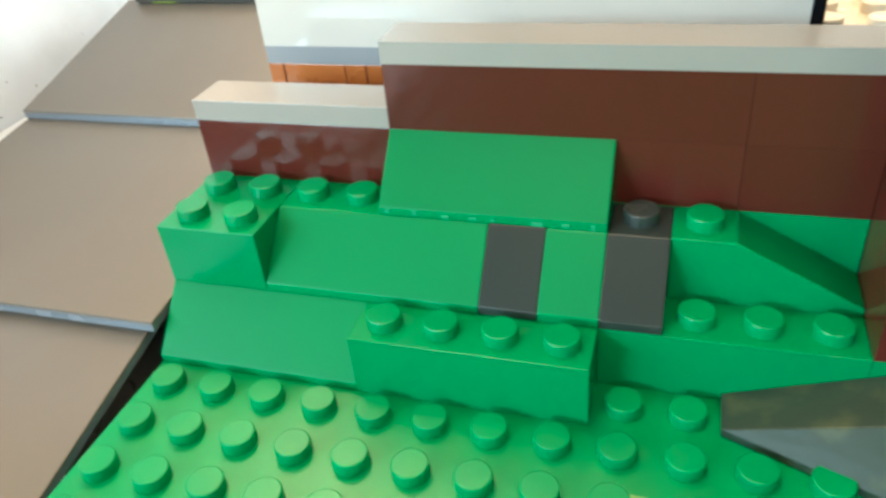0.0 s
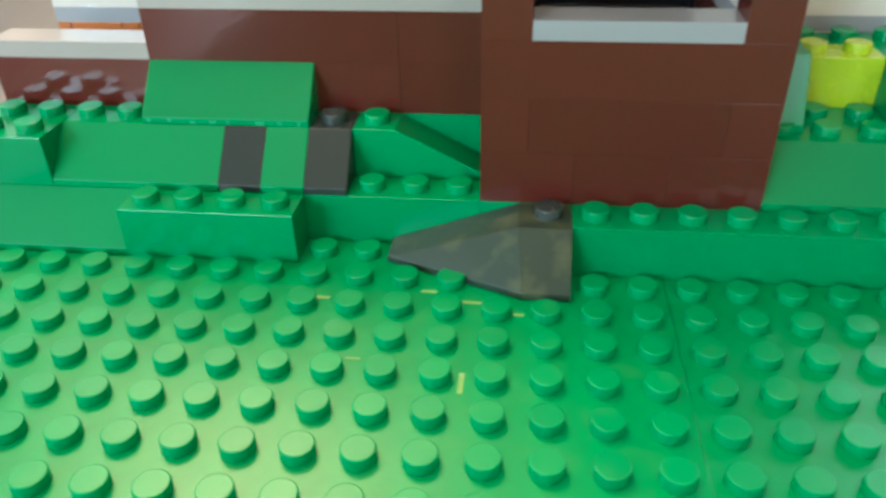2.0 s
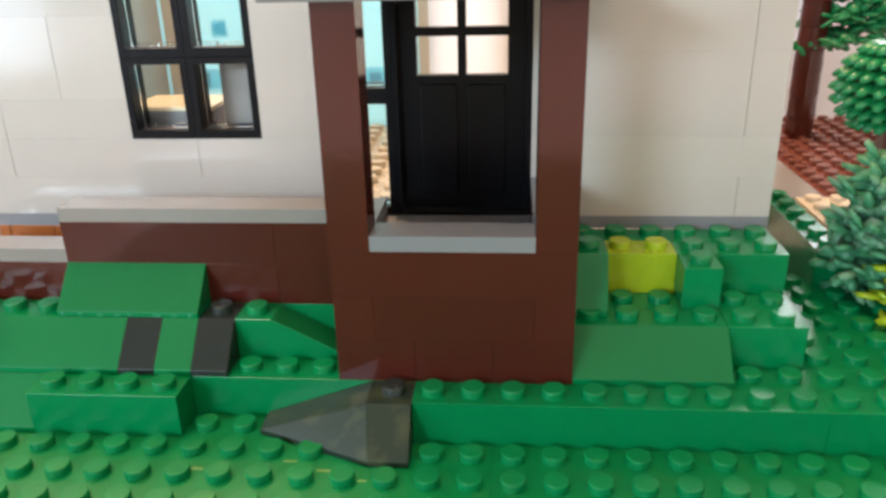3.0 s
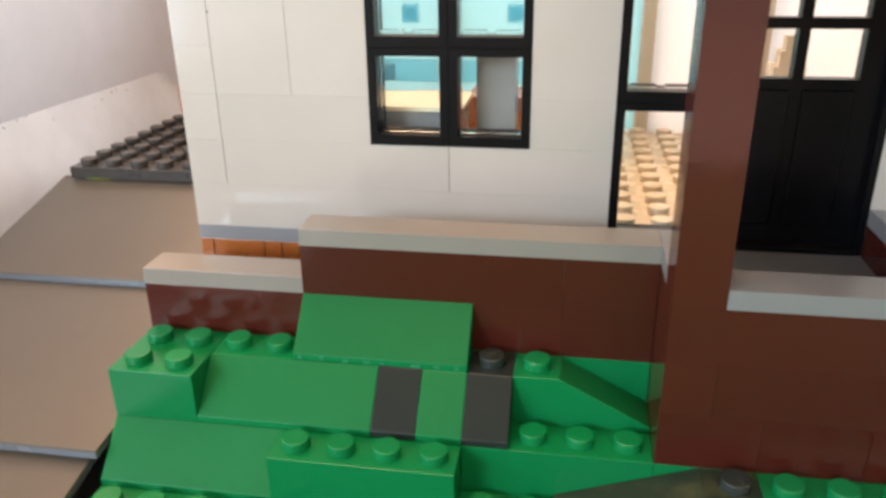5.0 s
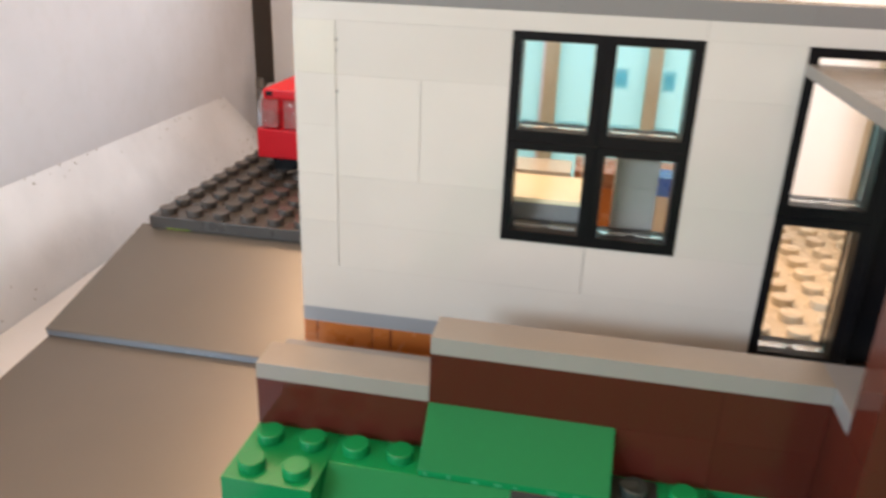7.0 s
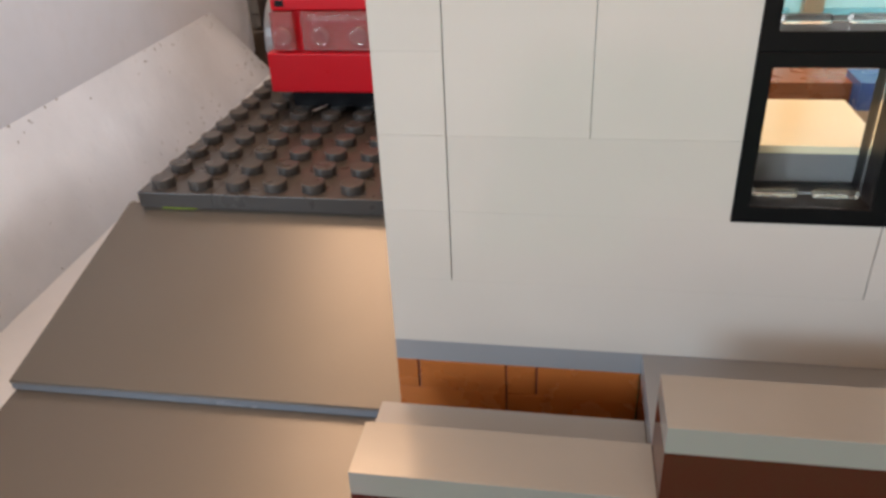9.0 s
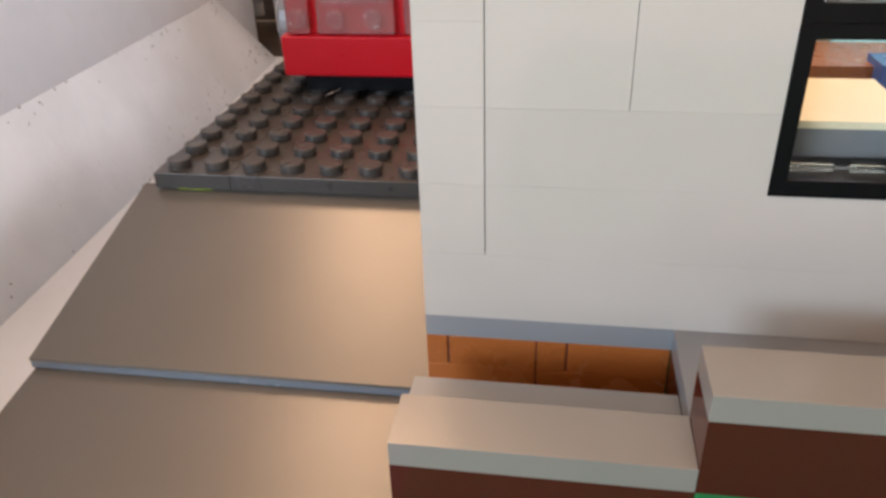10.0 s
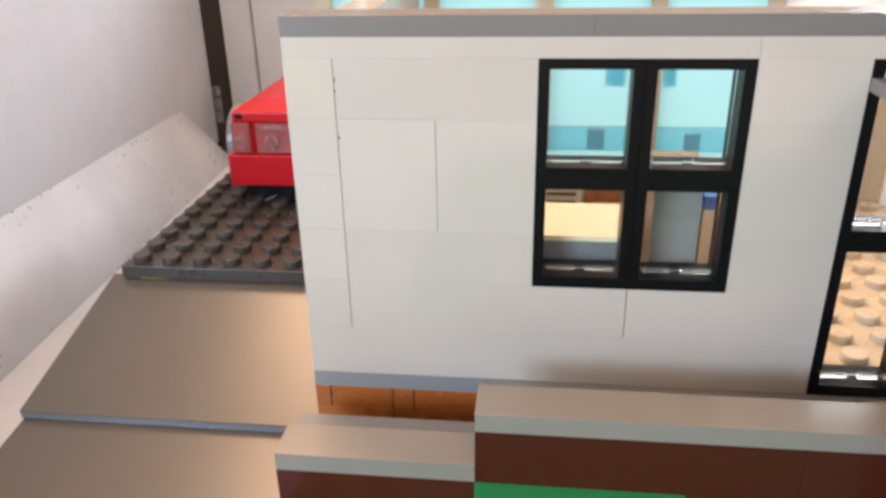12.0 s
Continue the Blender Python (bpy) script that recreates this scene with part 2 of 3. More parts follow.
def prism_mesh(key, profile, axis, length):
    """A profile, in metres, drawn out along x or y."""
    def build(bm):
        lo, hi = GAP, length - GAP
        if axis == "x":
            a = [bm.verts.new((lo, p, q)) for p, q in profile]
            c = [bm.verts.new((hi, p, q)) for p, q in profile]
        else:
            a = [bm.verts.new((p, lo, q)) for p, q in profile]
            c = [bm.verts.new((p, hi, q)) for p, q in profile]
        bm.faces.new(a)
        bm.faces.new(c)
        n = len(profile)
        for i in range(n):
            bm.faces.new((a[i], a[(i + 1) % n], c[(i + 1) % n], c[i]))
        bmesh.ops.recalc_face_normals(bm, faces=bm.faces)
        soften(bm, 0.0002)
    return keep((key, axis, round(length, 5)), build)


def slope45(w, flip=False):
    g, lip, t = GAP, 0.0013, 3 * P
    prof = [(g, 0), (g, lip), (U - g, t), (2 * U - g, t), (2 * U - g, 0)]
    return prism_mesh("slope45", prof, "x", w * U)


def at(x, y, z):
    return (x * U, y * U, z * P)


def studs(parent, mat, cells, base=(0, 0, 0)):
    for x, y, z in cells:
        put("stud", stud_mesh(), mat, parent, at(x + 0.5 - base[0], y + 0.5 - base[1], z - base[2]))


def toy_brick(x0, y0, z0, w, d, h, mat, label, name="toy_brick", cells=None, group=""):
    """A loose-looking brick of the landscape: a body and its free studs."""
    ob = tagged(empty(name, (x0, y0, z0)), label, "toy brick", group)
    put("body", block_mesh(w, d, h), mat, ob, (0, 0, 0))
    if cells is None:
        cells = [(i, j) for i in range(w) for j in range(d)]
    studs(ob, mat, [(i, j, h) for i, j in cells])
    return ob


MATTE = {GREEN: plastic("grained_green_plastic", (0.003, 0.156, 0.046), rough=0.40, scuff=0.05, relief=0.05),
         DGREY: plastic("grained_dark_grey_plastic", (0.015, 0.025, 0.024), rough=0.36, scuff=0.05, relief=0.05)}


for m in MATTE.values():
    m.node_tree.nodes["Principled BSDF"].inputs["Specular IOR Level"].default_value = 0.2


def grained(ob, mat):
    """Gives the slanting faces of a piece the fine moulded grain that slopes have."""
    me = ob.data
    if len(me.materials) > 1:
        me.materials[1] = MATTE[mat]
    else:
        me.materials.append(MATTE[mat])
        for f in me.polygons:
            if 0.25 < f.normal.z < 0.95 and f.area > 4e-6:
                f.material_index = 1
    return ob


def slope_brick(x0, y0, z0, w, mat, label, cells=()):
    ob = tagged(empty("slope_brick", (x0, y0, z0)), label, "toy slope brick")
    grained(put("body", slope45(w), mat, ob, (0, 0, 0)), mat)
    studs(ob, mat, [(i, j, 3) for i, j in cells])
    return ob


def wall_block(parent, x0, y0, z0, w, d, h, mat, name="brick", label="", bev=0.00004):
    b0 = parent.location
    return put(name, block_mesh(w, d, h, bev), mat, parent, (x0 * U - b0.x, y0 * U - b0.y, z0 * P - b0.z), label)


def slab(name, mat, x0, x1, y0, y1, z0, z1, label="", category="", kind="structure", bev=0.0):
    """A plain slab in metres."""
    bm = bmesh.new()
    bmesh.ops.create_cube(bm, size=1)
    bmesh.ops.scale(bm, vec=(x1 - x0, y1 - y0, z1 - z0), verts=bm.verts)
    if bev:
        soften(bm, bev)
    me = bpy.data.meshes.new(name)
    bm.to_mesh(me)
    bm.free()
    me.materials.append(mat)
    ob = new(name, me)
    ob.location = ((x0 + x1) / 2, (y0 + y1) / 2, (z0 + z1) / 2)
    return tagged(ob, label, category, kind=kind)


# ---- the room ----
FZ = -1.2 * U
slab("floor", WALLP, -1.6, 3.0, -2.5, 3.0, FZ - 0.05, FZ, "worn white painted surface under the toy house", "floor")
slab("ceiling", PLASTER, -1.6, 3.0, -2.5, 3.0, 2.0, 2.1, "pale plaster ceiling of the room", "ceiling")
slab("wall_east", PLASTER, 3.0, 3.1, -2.5, 3.0, FZ, 2.0, "plain pale room wall", "wall")
slab("wall_south", PLASTER, -1.6, 3.0, -2.6, -2.5, FZ, 2.0, "plain pale room wall", "wall")
slab("wall_far_west", PLASTER, -1.7, -1.6, -2.5, 3.0, FZ, 2.0, "plain pale room wall", "wall")
slab("wall_north", PLASTER, -1.6, 3.0, 3.0, 3.1, FZ, 2.0, "plain pale room wall", "wall")


def solid(name, mat, outline, z0, z1, parent=None, bev=0.0, label="", category="", kind=""):
    """An outline in studs, raised from z0 to z1, both in studs."""
    bm = bmesh.new()
    a = [bm.verts.new((x * U, y * U, z0 * U)) for x, y in outline]
    c = [bm.verts.new((x * U, y * U, z1 * U)) for x, y in outline]
    bm.faces.new(a)
    bm.faces.new(c)
    n = len(a)
    for i in range(n):
        bm.faces.new((a[i], a[(i + 1) % n], c[(i + 1) % n], c[i]))
    bmesh.ops.recalc_face_normals(bm, faces=bm.faces)
    if bev:
        soften(bm, bev, 3)
    me = bpy.data.meshes.new(name)
    bm.to_mesh(me)
    bm.free()
    me.materials.append(mat)
    ob = new(name, me)
    if parent:
        ob.parent = parent
        ob.location = -parent.location
    return tagged(ob, label, category, kind=kind)


slab("sill", SILL, -40 * U, -8.75 * U, -60 * U, 35 * U, FZ, 0.0, "bright white painted sill beside the driveway", "window sill", bev=0.0008)

# Added recess floor, not a threshold: its dark colour is the gap's shade.
slab("threshold", UMBER, -40 * U, -8.75 * U, 35.05 * U, 46 * U, FZ, -0.002, "added recess floor, coloured dark for the shade by the door", "threshold", bev=0.0005)


def board():
    """A sloping painted board: its foot on the sill, its head against the panel, its far end cut off aslant."""
    bm = bmesh.new()
    rings = []
    for k in range(33):
        y = -30 + 64.2 * k / 32
        yt = -30 + 61.9 * k / 32
        foot, head = -12.45 - 0.045 * (y - 19), -13.82 - 0.075 * (yt - 18)
        zt = 4.05 - 0.03 * (yt - 18)
        rings.append([bm.verts.new(Vector(v) * U) for v in ((foot, y, 0.0), (foot, y, 0.12), (head, yt, zt), (head - 0.5, yt, zt), (head - 3, yt, 0.0))])
    bm.faces.new(rings[0])
    bm.faces.new(rings[-1])
    for p, q in zip(rings, rings[1:]):
        for i in range(5):
            bm.faces.new((p[i], p[(i + 1) % 5], q[(i + 1) % 5], q[i])).smooth = i == 1
    bmesh.ops.recalc_face_normals(bm, faces=bm.faces)
    me = bpy.data.meshes.new("sloping_board")
    bm.to_mesh(me)
    bm.free()
    me.materials.append(CHIPPED)
    return tagged(new("sloping_board", me), "chipped white painted board sloping up from the sill", "trim", kind="structure")


board()
solid("wall_west", WALLP, [(-12.77, 4), (-14.8, 31), (-14.95, 33.5), (-15.1, 35.5), (-15.3, 37.0), (-15.6, 38.2), (-16.2, 39.3), (-17.2, 40.1), (-19.2, 40.6), (-24, 40.8), (-24, 4)], 0.05, 34, None, 0.0, "smooth greyish white panel above the ledge", "wall", "structure")
dp = tagged(empty("door_panel", (-15.1, 40, 0)), "white painted door leaf with an upright groove", "door")
solid("leaf", DOOR, [(-15.1, 40), (-13.1, 40), (-13.1, 42), (-15.1, 42)], 0.0, 36, dp, 0.001)
solid("leaf", DOOR, [(-12.95, 39.8), (-6, 39.8), (-6, 42), (-12.95, 42)], -1.2, 36, dp, 0.001)
# Added low white backdrop for the bright background behind the house.
solid("backing_board", WALLP, [(-5.9, 39.8), (60, 39.8), (60, 42), (-5.9, 42)], -1.2, 14, None, 0.001, "low white backdrop added behind the toy house", "board", "structure")
# Dark sheet behind the gap, its shade put into the colour.
solid("door_gap", RECESS_SHADE, [(-24, 43), (-12, 43), (-12, 44), (-24, 44)], 0.0, 36, None, 0.0, "sheet coloured dark for the shade beside the door leaf", "recess", "structure")
hinge = tagged(empty("hinge", (-14.45, 36.2, 0)), "pale painted metal hinge in the gap of the door", "hinge")
for z0, z1 in ((1.9, 2.6), (2.65, 3.4), (3.45, 4.1)):
    bm = bmesh.new()
    bmesh.ops.create_cone(bm, cap_ends=True, segments=16, radius1=0.0022, radius2=0.0022, depth=(z1 - z0) * U)
    soften(bm, 0.0004)
    me = bpy.data.meshes.new("knuckle")
    bm.to_mesh(me)
    bm.free()
    put("knuckle", me, MGREY, hinge, (0, 0, (z0 + z1) / 2 * U))

# ---- green ground ----
base = tagged(empty("green_baseplate"), "bright green studded toy baseplates with dust and scratches", "baseplate")
for x0, x1 in ((0, 16), (16, 32)):
    put("plate", block_mesh(x1 - x0, 40, 1.0), WORN_GREEN, base, at(x0, -26, -1.0))
put("plinth", block_mesh(31.6, 39.6, 1.9), BLACK, base, at(0.2, -25.8, -2.95))
PARTS = [(i, j) for j in range(-8, 1) for i in range(0, 27) if not (j == 0 and (i < 8 or i > 9)) and not (j == -1 and i in (12, 13))]
studs(base, WORN_GREEN, [(i, j, 0) for i, j in PARTS])


def stud_field(parent, mat, cells, seg=16):
    """Many studs in one mesh."""
    r, h, c = 0.0024, 0.0018, 0.00022
    vs, fs = [], []
    for x, y, z in cells:
        k = len(vs)
        for q, zz in ((r, -0.0001), (r, h - c), (r - c, h)):
            vs += [((x + 0.5) * U + q * math.cos(2 * math.pi * i / seg), (y + 0.5) * U + q * math.sin(2 * math.pi * i / seg), z * P + zz) for i in range(seg)]
        for ring in (0, seg):
            fs += [(k + ring + i, k + ring + (i + 1) % seg, k + ring + seg + (i + 1) % seg, k + ring + seg + i) for i in range(seg)]
        fs.append(tuple(k + 2 * seg + i for i in range(seg)))
    me = bpy.data.meshes.new("stud_field")
    me.from_pydata(vs, [], fs)
    me.materials.append(mat)
    ob = new("stud_field", me)
    ob.parent = parent
    ob.location = -parent.location
    return tagged(ob, kind="stuff")


done = set(PARTS)
stud_field(base, WORN_GREEN, [(i, j, 0) for j in range(-16, 0) for i in range(0, 32) if (i, j) not in done and not (j == -1 and i in (12, 13))] + [(i, j, 0) for j in range(0, 6) for i in range(26, 32)])

toy_brick(4, 0, 0, 4, 1, 3, GREEN, "bright green four-stud brick standing on the baseplate")
slope_brick(0, 0, 0, 4, GREEN, "wide smooth green slope rising from the baseplate")
toy_brick(0, 1, 3, 2, 2, 3, GREEN, "square green brick with four studs on the slope")
slope_brick(2, 1, 3, 4, GREEN, "wide green slope brick on the second tier", [(0, 1), (1, 1)])
slope_brick(6, 1, 3, 1, DGREY, "narrow dark grey slope brick between green ones")
slope_brick(7, 1, 3, 1, GREEN, "narrow green slope brick between dark grey ones")
slope_brick(8, 1, 3, 1, DGREY, "narrow dark grey slope brick with a dark stud", [(0, 1)])
lip = slope_brick(4, 2, 6, 4, GREEN, "wide green slope brick leaning on the brown wall")
# Pale spots paint the glints of studs mirrored in the slope's lip.
GLINT = plastic("pale_glint_plastic", (0.03, 0.27, 0.12), rough=0.12)
r = random.Random(21)
x = 0.12
while x < 3.8:
    w = round(r.uniform(0.06, 0.24), 2)
    put("scuff", block_mesh(w, 0.03, round(r.uniform(0.15, 0.28), 2), 0.00002), GLINT, lip, (x * U, -0.012 * U, r.uniform(0.05, 0.1) * P), "pale painted glint")
    x += w + r.uniform(0.05, 0.8)
toy_brick(8, 1, 0, 4, 2, 3, GREEN, "long green brick under the terrace edge", cells=[(1, 0), (2, 0), (3, 0)])
toy_brick(4, 1, 0, 4, 2, 3, GREEN, "long green brick under the slopes", cells=[])
toy_brick(0, 2, 0, 4, 4, 3, GREEN, "green brick under the slopes and the wall", cells=[])
toy_brick(12, 1, 0, 2, 4, 3, GREEN, "green brick carrying the porch corner", cells=[])
toy_brick(14, 0, 0, 10, 1, 3, GREEN, "long green terrace brick in front of the porch")
toy_brick(24, 0, 0, 4, 1, 3, GREEN, "green terrace brick at the end of the row")
toy_brick(14, 1, 0, 8, 4, 3, GREEN, "green brick carrying the porch", cells=[])
toy_brick(22, 1, 0, 6, 1, 3, GREEN, "green brick on the lower terrace")
toy_brick(9, 3, 3, 3, 1, 3, GREEN, "green brick under the brown wall", cells=[])
toy_brick(0, 3, 3, 9, 1, 3, GREEN, "long green brick under the brown wall", cells=[])
WORN = plastic("worn_yellow_green_plastic", (0.13, 0.33, 0.09), rough=0.45, dust=0.3)
for x, y, w, d in ((8.74, -1.3, 0.28, 0.11), (10.9, -0.9, 0.34, 0.09), (11.8, -1.22, 0.4, 0.1), (9.75, -3.14, 0.28, 0.05), (11.93, -3.9, 0.1, 0.55), (12.85, -1.55, 0.22, 0.08)):
    put("worn_mark", block_mesh(w, d, 0.03, 0.00002), WORN, base, (x * U, y * U, -0.01 * P), "worn yellowish mark")
# a slope that falls sideways
ob = tagged(empty("slope_brick", (9, 2, 3)), "green slope brick falling away sideways along the wall", "toy slope brick")
put("body", prism_mesh("slope33", [(GAP, 0), (GAP, 3 * P), (U, 3 * P), (3 * U - GAP, 0.0013), (3 * U - GAP, 0)], "y", U), GREEN, ob, (0, 0, 0))
grained(ob.children[0], GREEN)
studs(ob, GREEN, [(0, 0, 3)])


def wedge(x0, y0):
    """A dark three-faced wedge, four studs long, its stud at the high corner."""
    ob = tagged(empty("wedge_brick", (x0, y0, 0)), "dark grey three-faced wedge brick lying like a rock", "toy wedge brick")
    bm = bmesh.new()
    t, l = 3 * P, 0.0013
    base_ = [(0, 1.2), (3.0, 0.0), (4, 0), (4, 2), (0, 2)]
    lo = [bm.verts.new((x * U, y * U, 0.0001)) for x, y in base_]
    mid = [bm.verts.new((x * U, y * U, l)) for x, y in base_[:3]]
    tb, tc, td, te = (bm.verts.new(v) for v in ((2.88 * U, 0.9 * U, t), (4 * U, 0.9 * U, t), (4 * U, 2 * U, t), (2.88 * U, 2 * U, t)))
    tip = bm.verts.new((0, 2 * U, l))
    bm.faces.new(lo)
    bm.faces.new((lo[0], lo[1], mid[1], mid[0]))
    bm.faces.new((lo[1], lo[2], mid[2], mid[1]))
    bm.faces.new((lo[2], lo[3], td, tc, mid[2]))
    bm.faces.new((lo[3], lo[4], tip, te, td))
    bm.faces.new((lo[4], lo[0], mid[0], tip))
    bm.faces.new((mid[0], tb, te, tip))
    bm.faces.new((mid[0], mid[1], tb))
    bm.faces.new((mid[1], mid[2], tc, tb))
    bm.faces.new((tb, tc, td, te))
    bmesh.ops.recalc_face_normals(bm, faces=bm.faces)
    soften(bm, 0.00015)
    me = bpy.data.meshes.new("body")
    bm.to_mesh(me)
    bm.free()
    put("body", me, ROCK, ob, (0, 0, 0))
    studs(ob, DGREY, [(3, 1, 3)])


wedge(10, -1)

# the terraces beside the porch
slope_brick(18, 1, 3, 4, GREEN, "wide green slope brick beside the brown porch", [(i, 1) for i in range(4)])
toy_brick(22, 2, 3, 2, 1, 3, GREEN, "short green brick at the end of the slope")
toy_brick(18, 3, 3, 6, 2, 3, GREEN, "green brick on the upper terrace", cells=[(1, 0), (2, 0), (4, 0), (5, 0)])
toy_brick(19, 4, 6, 2, 1, 3, LIME, "lime two-stud brick on the green terrace")
toy_brick(21, 3, 6, 1, 2, 3, GREEN, "narrow green brick beside the lime one")
toy_brick(22, 4, 6, 2, 1, 3, GREEN, "green two-stud brick under the white wall")
toy_brick(18, 5, 3, 6, 1, 6, GREEN, "row of green studs along the house base")
ob = tagged(empty("slope_brick", (18, 2, 6)), "tall narrow green slope against the porch", "toy slope brick")
put("body", prism_mesh("steep", [(0.45 * U, 0), (0.45 * U, 0.0013), (U, 4 * P), (2 * U, 4 * P), (2 * U, 0)], "x", U), GREEN, ob, (0, 0, 0))
studs(ob, GREEN, [(0, 1, 4)])

# ---- brown garden wall ----
gw = tagged(empty("garden_wall", (0, 3, 6)), "low reddish brown brick wall capped with pale grey tiles", "wall")
for x, w, z in ((0, 4, 6), (4, 6, 6), (10, 2, 6), (4, 6, 9), (10, 2, 9)):
    wall_block(gw, x, 3, z, w, 1, 3, BROWN)
wall_block(gw, 0, 3, 9, 4, 1, 1, COPING, "tile")
wall_block(gw, 4, 3, 12, 8, 1, 1, COPING, "tile")
wall_block(gw, 0, 4, 8, 4, 0.9, 1, LGREY, "plate", "pale grey plate behind the low wall")
wall_block(gw, 4, 4, 9, 8, 2, 1, LGREY, "plate", "pale grey plate between the wall and the house")
wall_block(gw, 4, 4, 3, 8, 2, 6, BROWN, "core")
wall_block(gw, 0, 4, 3, 4, 0.8, 5, BROWN, "core")

# ---- porch ----
po = tagged(empty("porch", (12, 1, 3)), "reddish brown brick porch with two columns and a flat grey roof", "porch")
for z, runs in ((3, ((12, 2), (14, 2), (16, 2))), (6, ((12, 1), (13, 4), (17, 1))), (9, ((12, 6),))):
    for x, w in runs:
        wall_block(po, x, 1, z, w, 1, 3, BROWN)
    wall_block(po, 12, 2, z, 1, 2, 3, BROWN)
    wall_block(po, 17, 2, z, 1, 4, 3, BROWN)
wall_block(po, 12, 4, 3, 1, 2, 6, BROWN, "core")
wall_block(po, 12, 4, 9, 1, 2, 1, LGREY, "floor_plate")
wall_block(po, 12, 2, 12, 1, 2, 1, LGREY, "tile")
wall_block(po, 17, 2, 12, 1, 4, 1, LGREY, "tile")
ROOF = 26.55
for x in (12, 17):
    wall_block(po, x, 1, 12, 1, 1, ROOF - 12, BROWN, "column")
wall_block(po, 13, 1, 12, 4, 1, 1, LGREY, "tile")
wall_block(po, 13, 2, 3, 4, 4, 6, BROWN, "core")
wall_block(po, 13, 2, 9, 4, 4, 1, LGREY, "floor_plate")
wall_block(po, 11, 0.5, ROOF, 4, 5.5, 0.62, MGREY, "roof_plate", "grey roof tile of the porch")
wall_block(po, 15, 0.5, ROOF, 4, 5.5, 0.62, MGREY, "roof_plate", "grey roof tile of the porch")

# ---- house ----
hs = tagged(empty("toy_house", (0, 6, 6)), "white brick toy house with black framed windows", "house")
for x, w, z, h in ((0, 1.84, 6, 1.5), (1.86, 2.14, 6, 1.5), (0, 0.355, 7.5, 1.5), (0.385, 1.455, 7.5, 1.5), (1.86, 0.475, 7.5, 1.5), (2.365, 1.635, 7.5, 1.5)):
    wall_block(hs, x, 6, z, w, 1, h, ORANGE, "base_brick", "dark orange base brick", 0.00012)
wall_block(hs, 0.02, 6.03, 6, 3.9, 0.9, 2.98, RUST, "core")
for x, w in ((0, 8), (8, 8), (16, 8)):
    wall_block(hs, x, 6, 9, w, 1, 1, LGREY, "base_plate", "grey base plate")
COURSES = ((10, 3, ((0, 11),)), (13, 3, ((0, 0.995), (1.005, 5.99), (7.005, 3.995))), (16, 3, ((0, 0.995), (1.005, 3.995), (9, 2))), (19, 3, ((0, 0.995),)), (22, 3, ((0, 0.995),)),
           (19, 6, ((1.005, 1.993), (3.002, 1.998), (9, 2))), (25, 3, ((0, 0.995), (1.005, 3.995), (9, 2))), (28, 1, ((0, 9), (9, 4), (13, 4), (17, 7))),
           (10, 3, ((17, 5.995), (23.005, 0.995))), (13, 3, ((17, 7),)), (16, 6, ((17, 5.996), (23.004, 0.996))), (22, 6, ((17, 5.996), (23.004, 0.996))))
rnd = random.Random(4)
for z, h, runs in COURSES:
    for x, w in runs:
        aged = (z, x) == (25, 0)
        o = wall_block(hs, x, 6, z, w, 1, h, YELLOWED if aged else WHITE, "brick", "slightly yellowed white brick" if aged else "", 0.00003)
        o.rotation_euler = (radians(rnd.uniform(-0.12, 0.12)), 0, radians(rnd.uniform(-0.06, 0.06)) / w)
for z, w in ((26.85, 0.045), (26.3, 0.03), (23.95, 0.05)):
    wall_block(hs, 1.0, 5.992, z, w, 0.05, 0.17, MGREY, "mark", "dark grime mark on the joint")
for x, w in ((0, 6), (6, 5), (11, 8), (19, 5)):
    wall_block(hs, x, 6, 29, w, 1, 1, MGREY, "top_plate", "grey plate along the wall top")
for z in (10, 16, 22):
    for x in (0, 23):
        wall_block(hs, x, 7, z, 1, 11, 6 if z < 22 else 7, WHITE, "side_brick")


def ring_mesh(w, h, bars_x=(), bars_z=(), side=0.22, top=0.2, bottom=0.26, bar=0.25, depth=0.9):
    """A window frame of w studs by h plates, with its bars, as one pierced plate."""
    def build(bm):
        H = h * 0.4
        xs, zs = [0, side], [0, bottom]
        for q in bars_x:
            xs += [q - bar / 2, q + bar / 2]
        for q in bars_z:
            zs += [q * 0.4 - bar / 2, q * 0.4 + bar / 2]
        xs += [w - side, w]
        zs += [H - top, H]
        grid = [[bm.verts.new((x * U, 0, z * U)) for x in xs] for z in zs]
        faces = [bm.faces.new((grid[j][i], grid[j][i + 1], grid[j + 1][i + 1], grid[j + 1][i]))
                 for j in range(len(zs) - 1) for i in range(len(xs) - 1) if i % 2 == 0 or j % 2 == 0]
        out = bmesh.ops.extrude_face_region(bm, geom=faces)
        bmesh.ops.translate(bm, vec=(0, depth * U, 0), verts=[v for v in out["geom"] if isinstance(v, bmesh.types.BMVert)])
        bmesh.ops.recalc_face_normals(bm, faces=bm.faces)
        soften(bm, 0.0001, 1)
    return keep(("ring", w, h, bars_x, bars_z), build)


def window(x, z, w, h):
    fr = put("window", ring_mesh(w, h), BLACK, hs, (x * U, -0.02 * U, (z - 6) * P), "black plastic window frame with a clear pane")
    pane = put("pane", block_mesh(w - 0.46, 0.12, h - 1.2, 0.0002), GLASS, fr, (0.23 * U, 0.42 * U, 0.66 * P), "clear plastic pane")
    pane.visible_shadow = False
    for k in (0.3, w / 2 + 0.1):
        lip = put("catch", block_mesh(w / 2 - 0.4, 0.16, 0.28, 0.0002), GLASS, fr, (k * U, 0.26 * U, 0.7 * P), "clear moulded lip of the pane")
        lip.visible_shadow = False


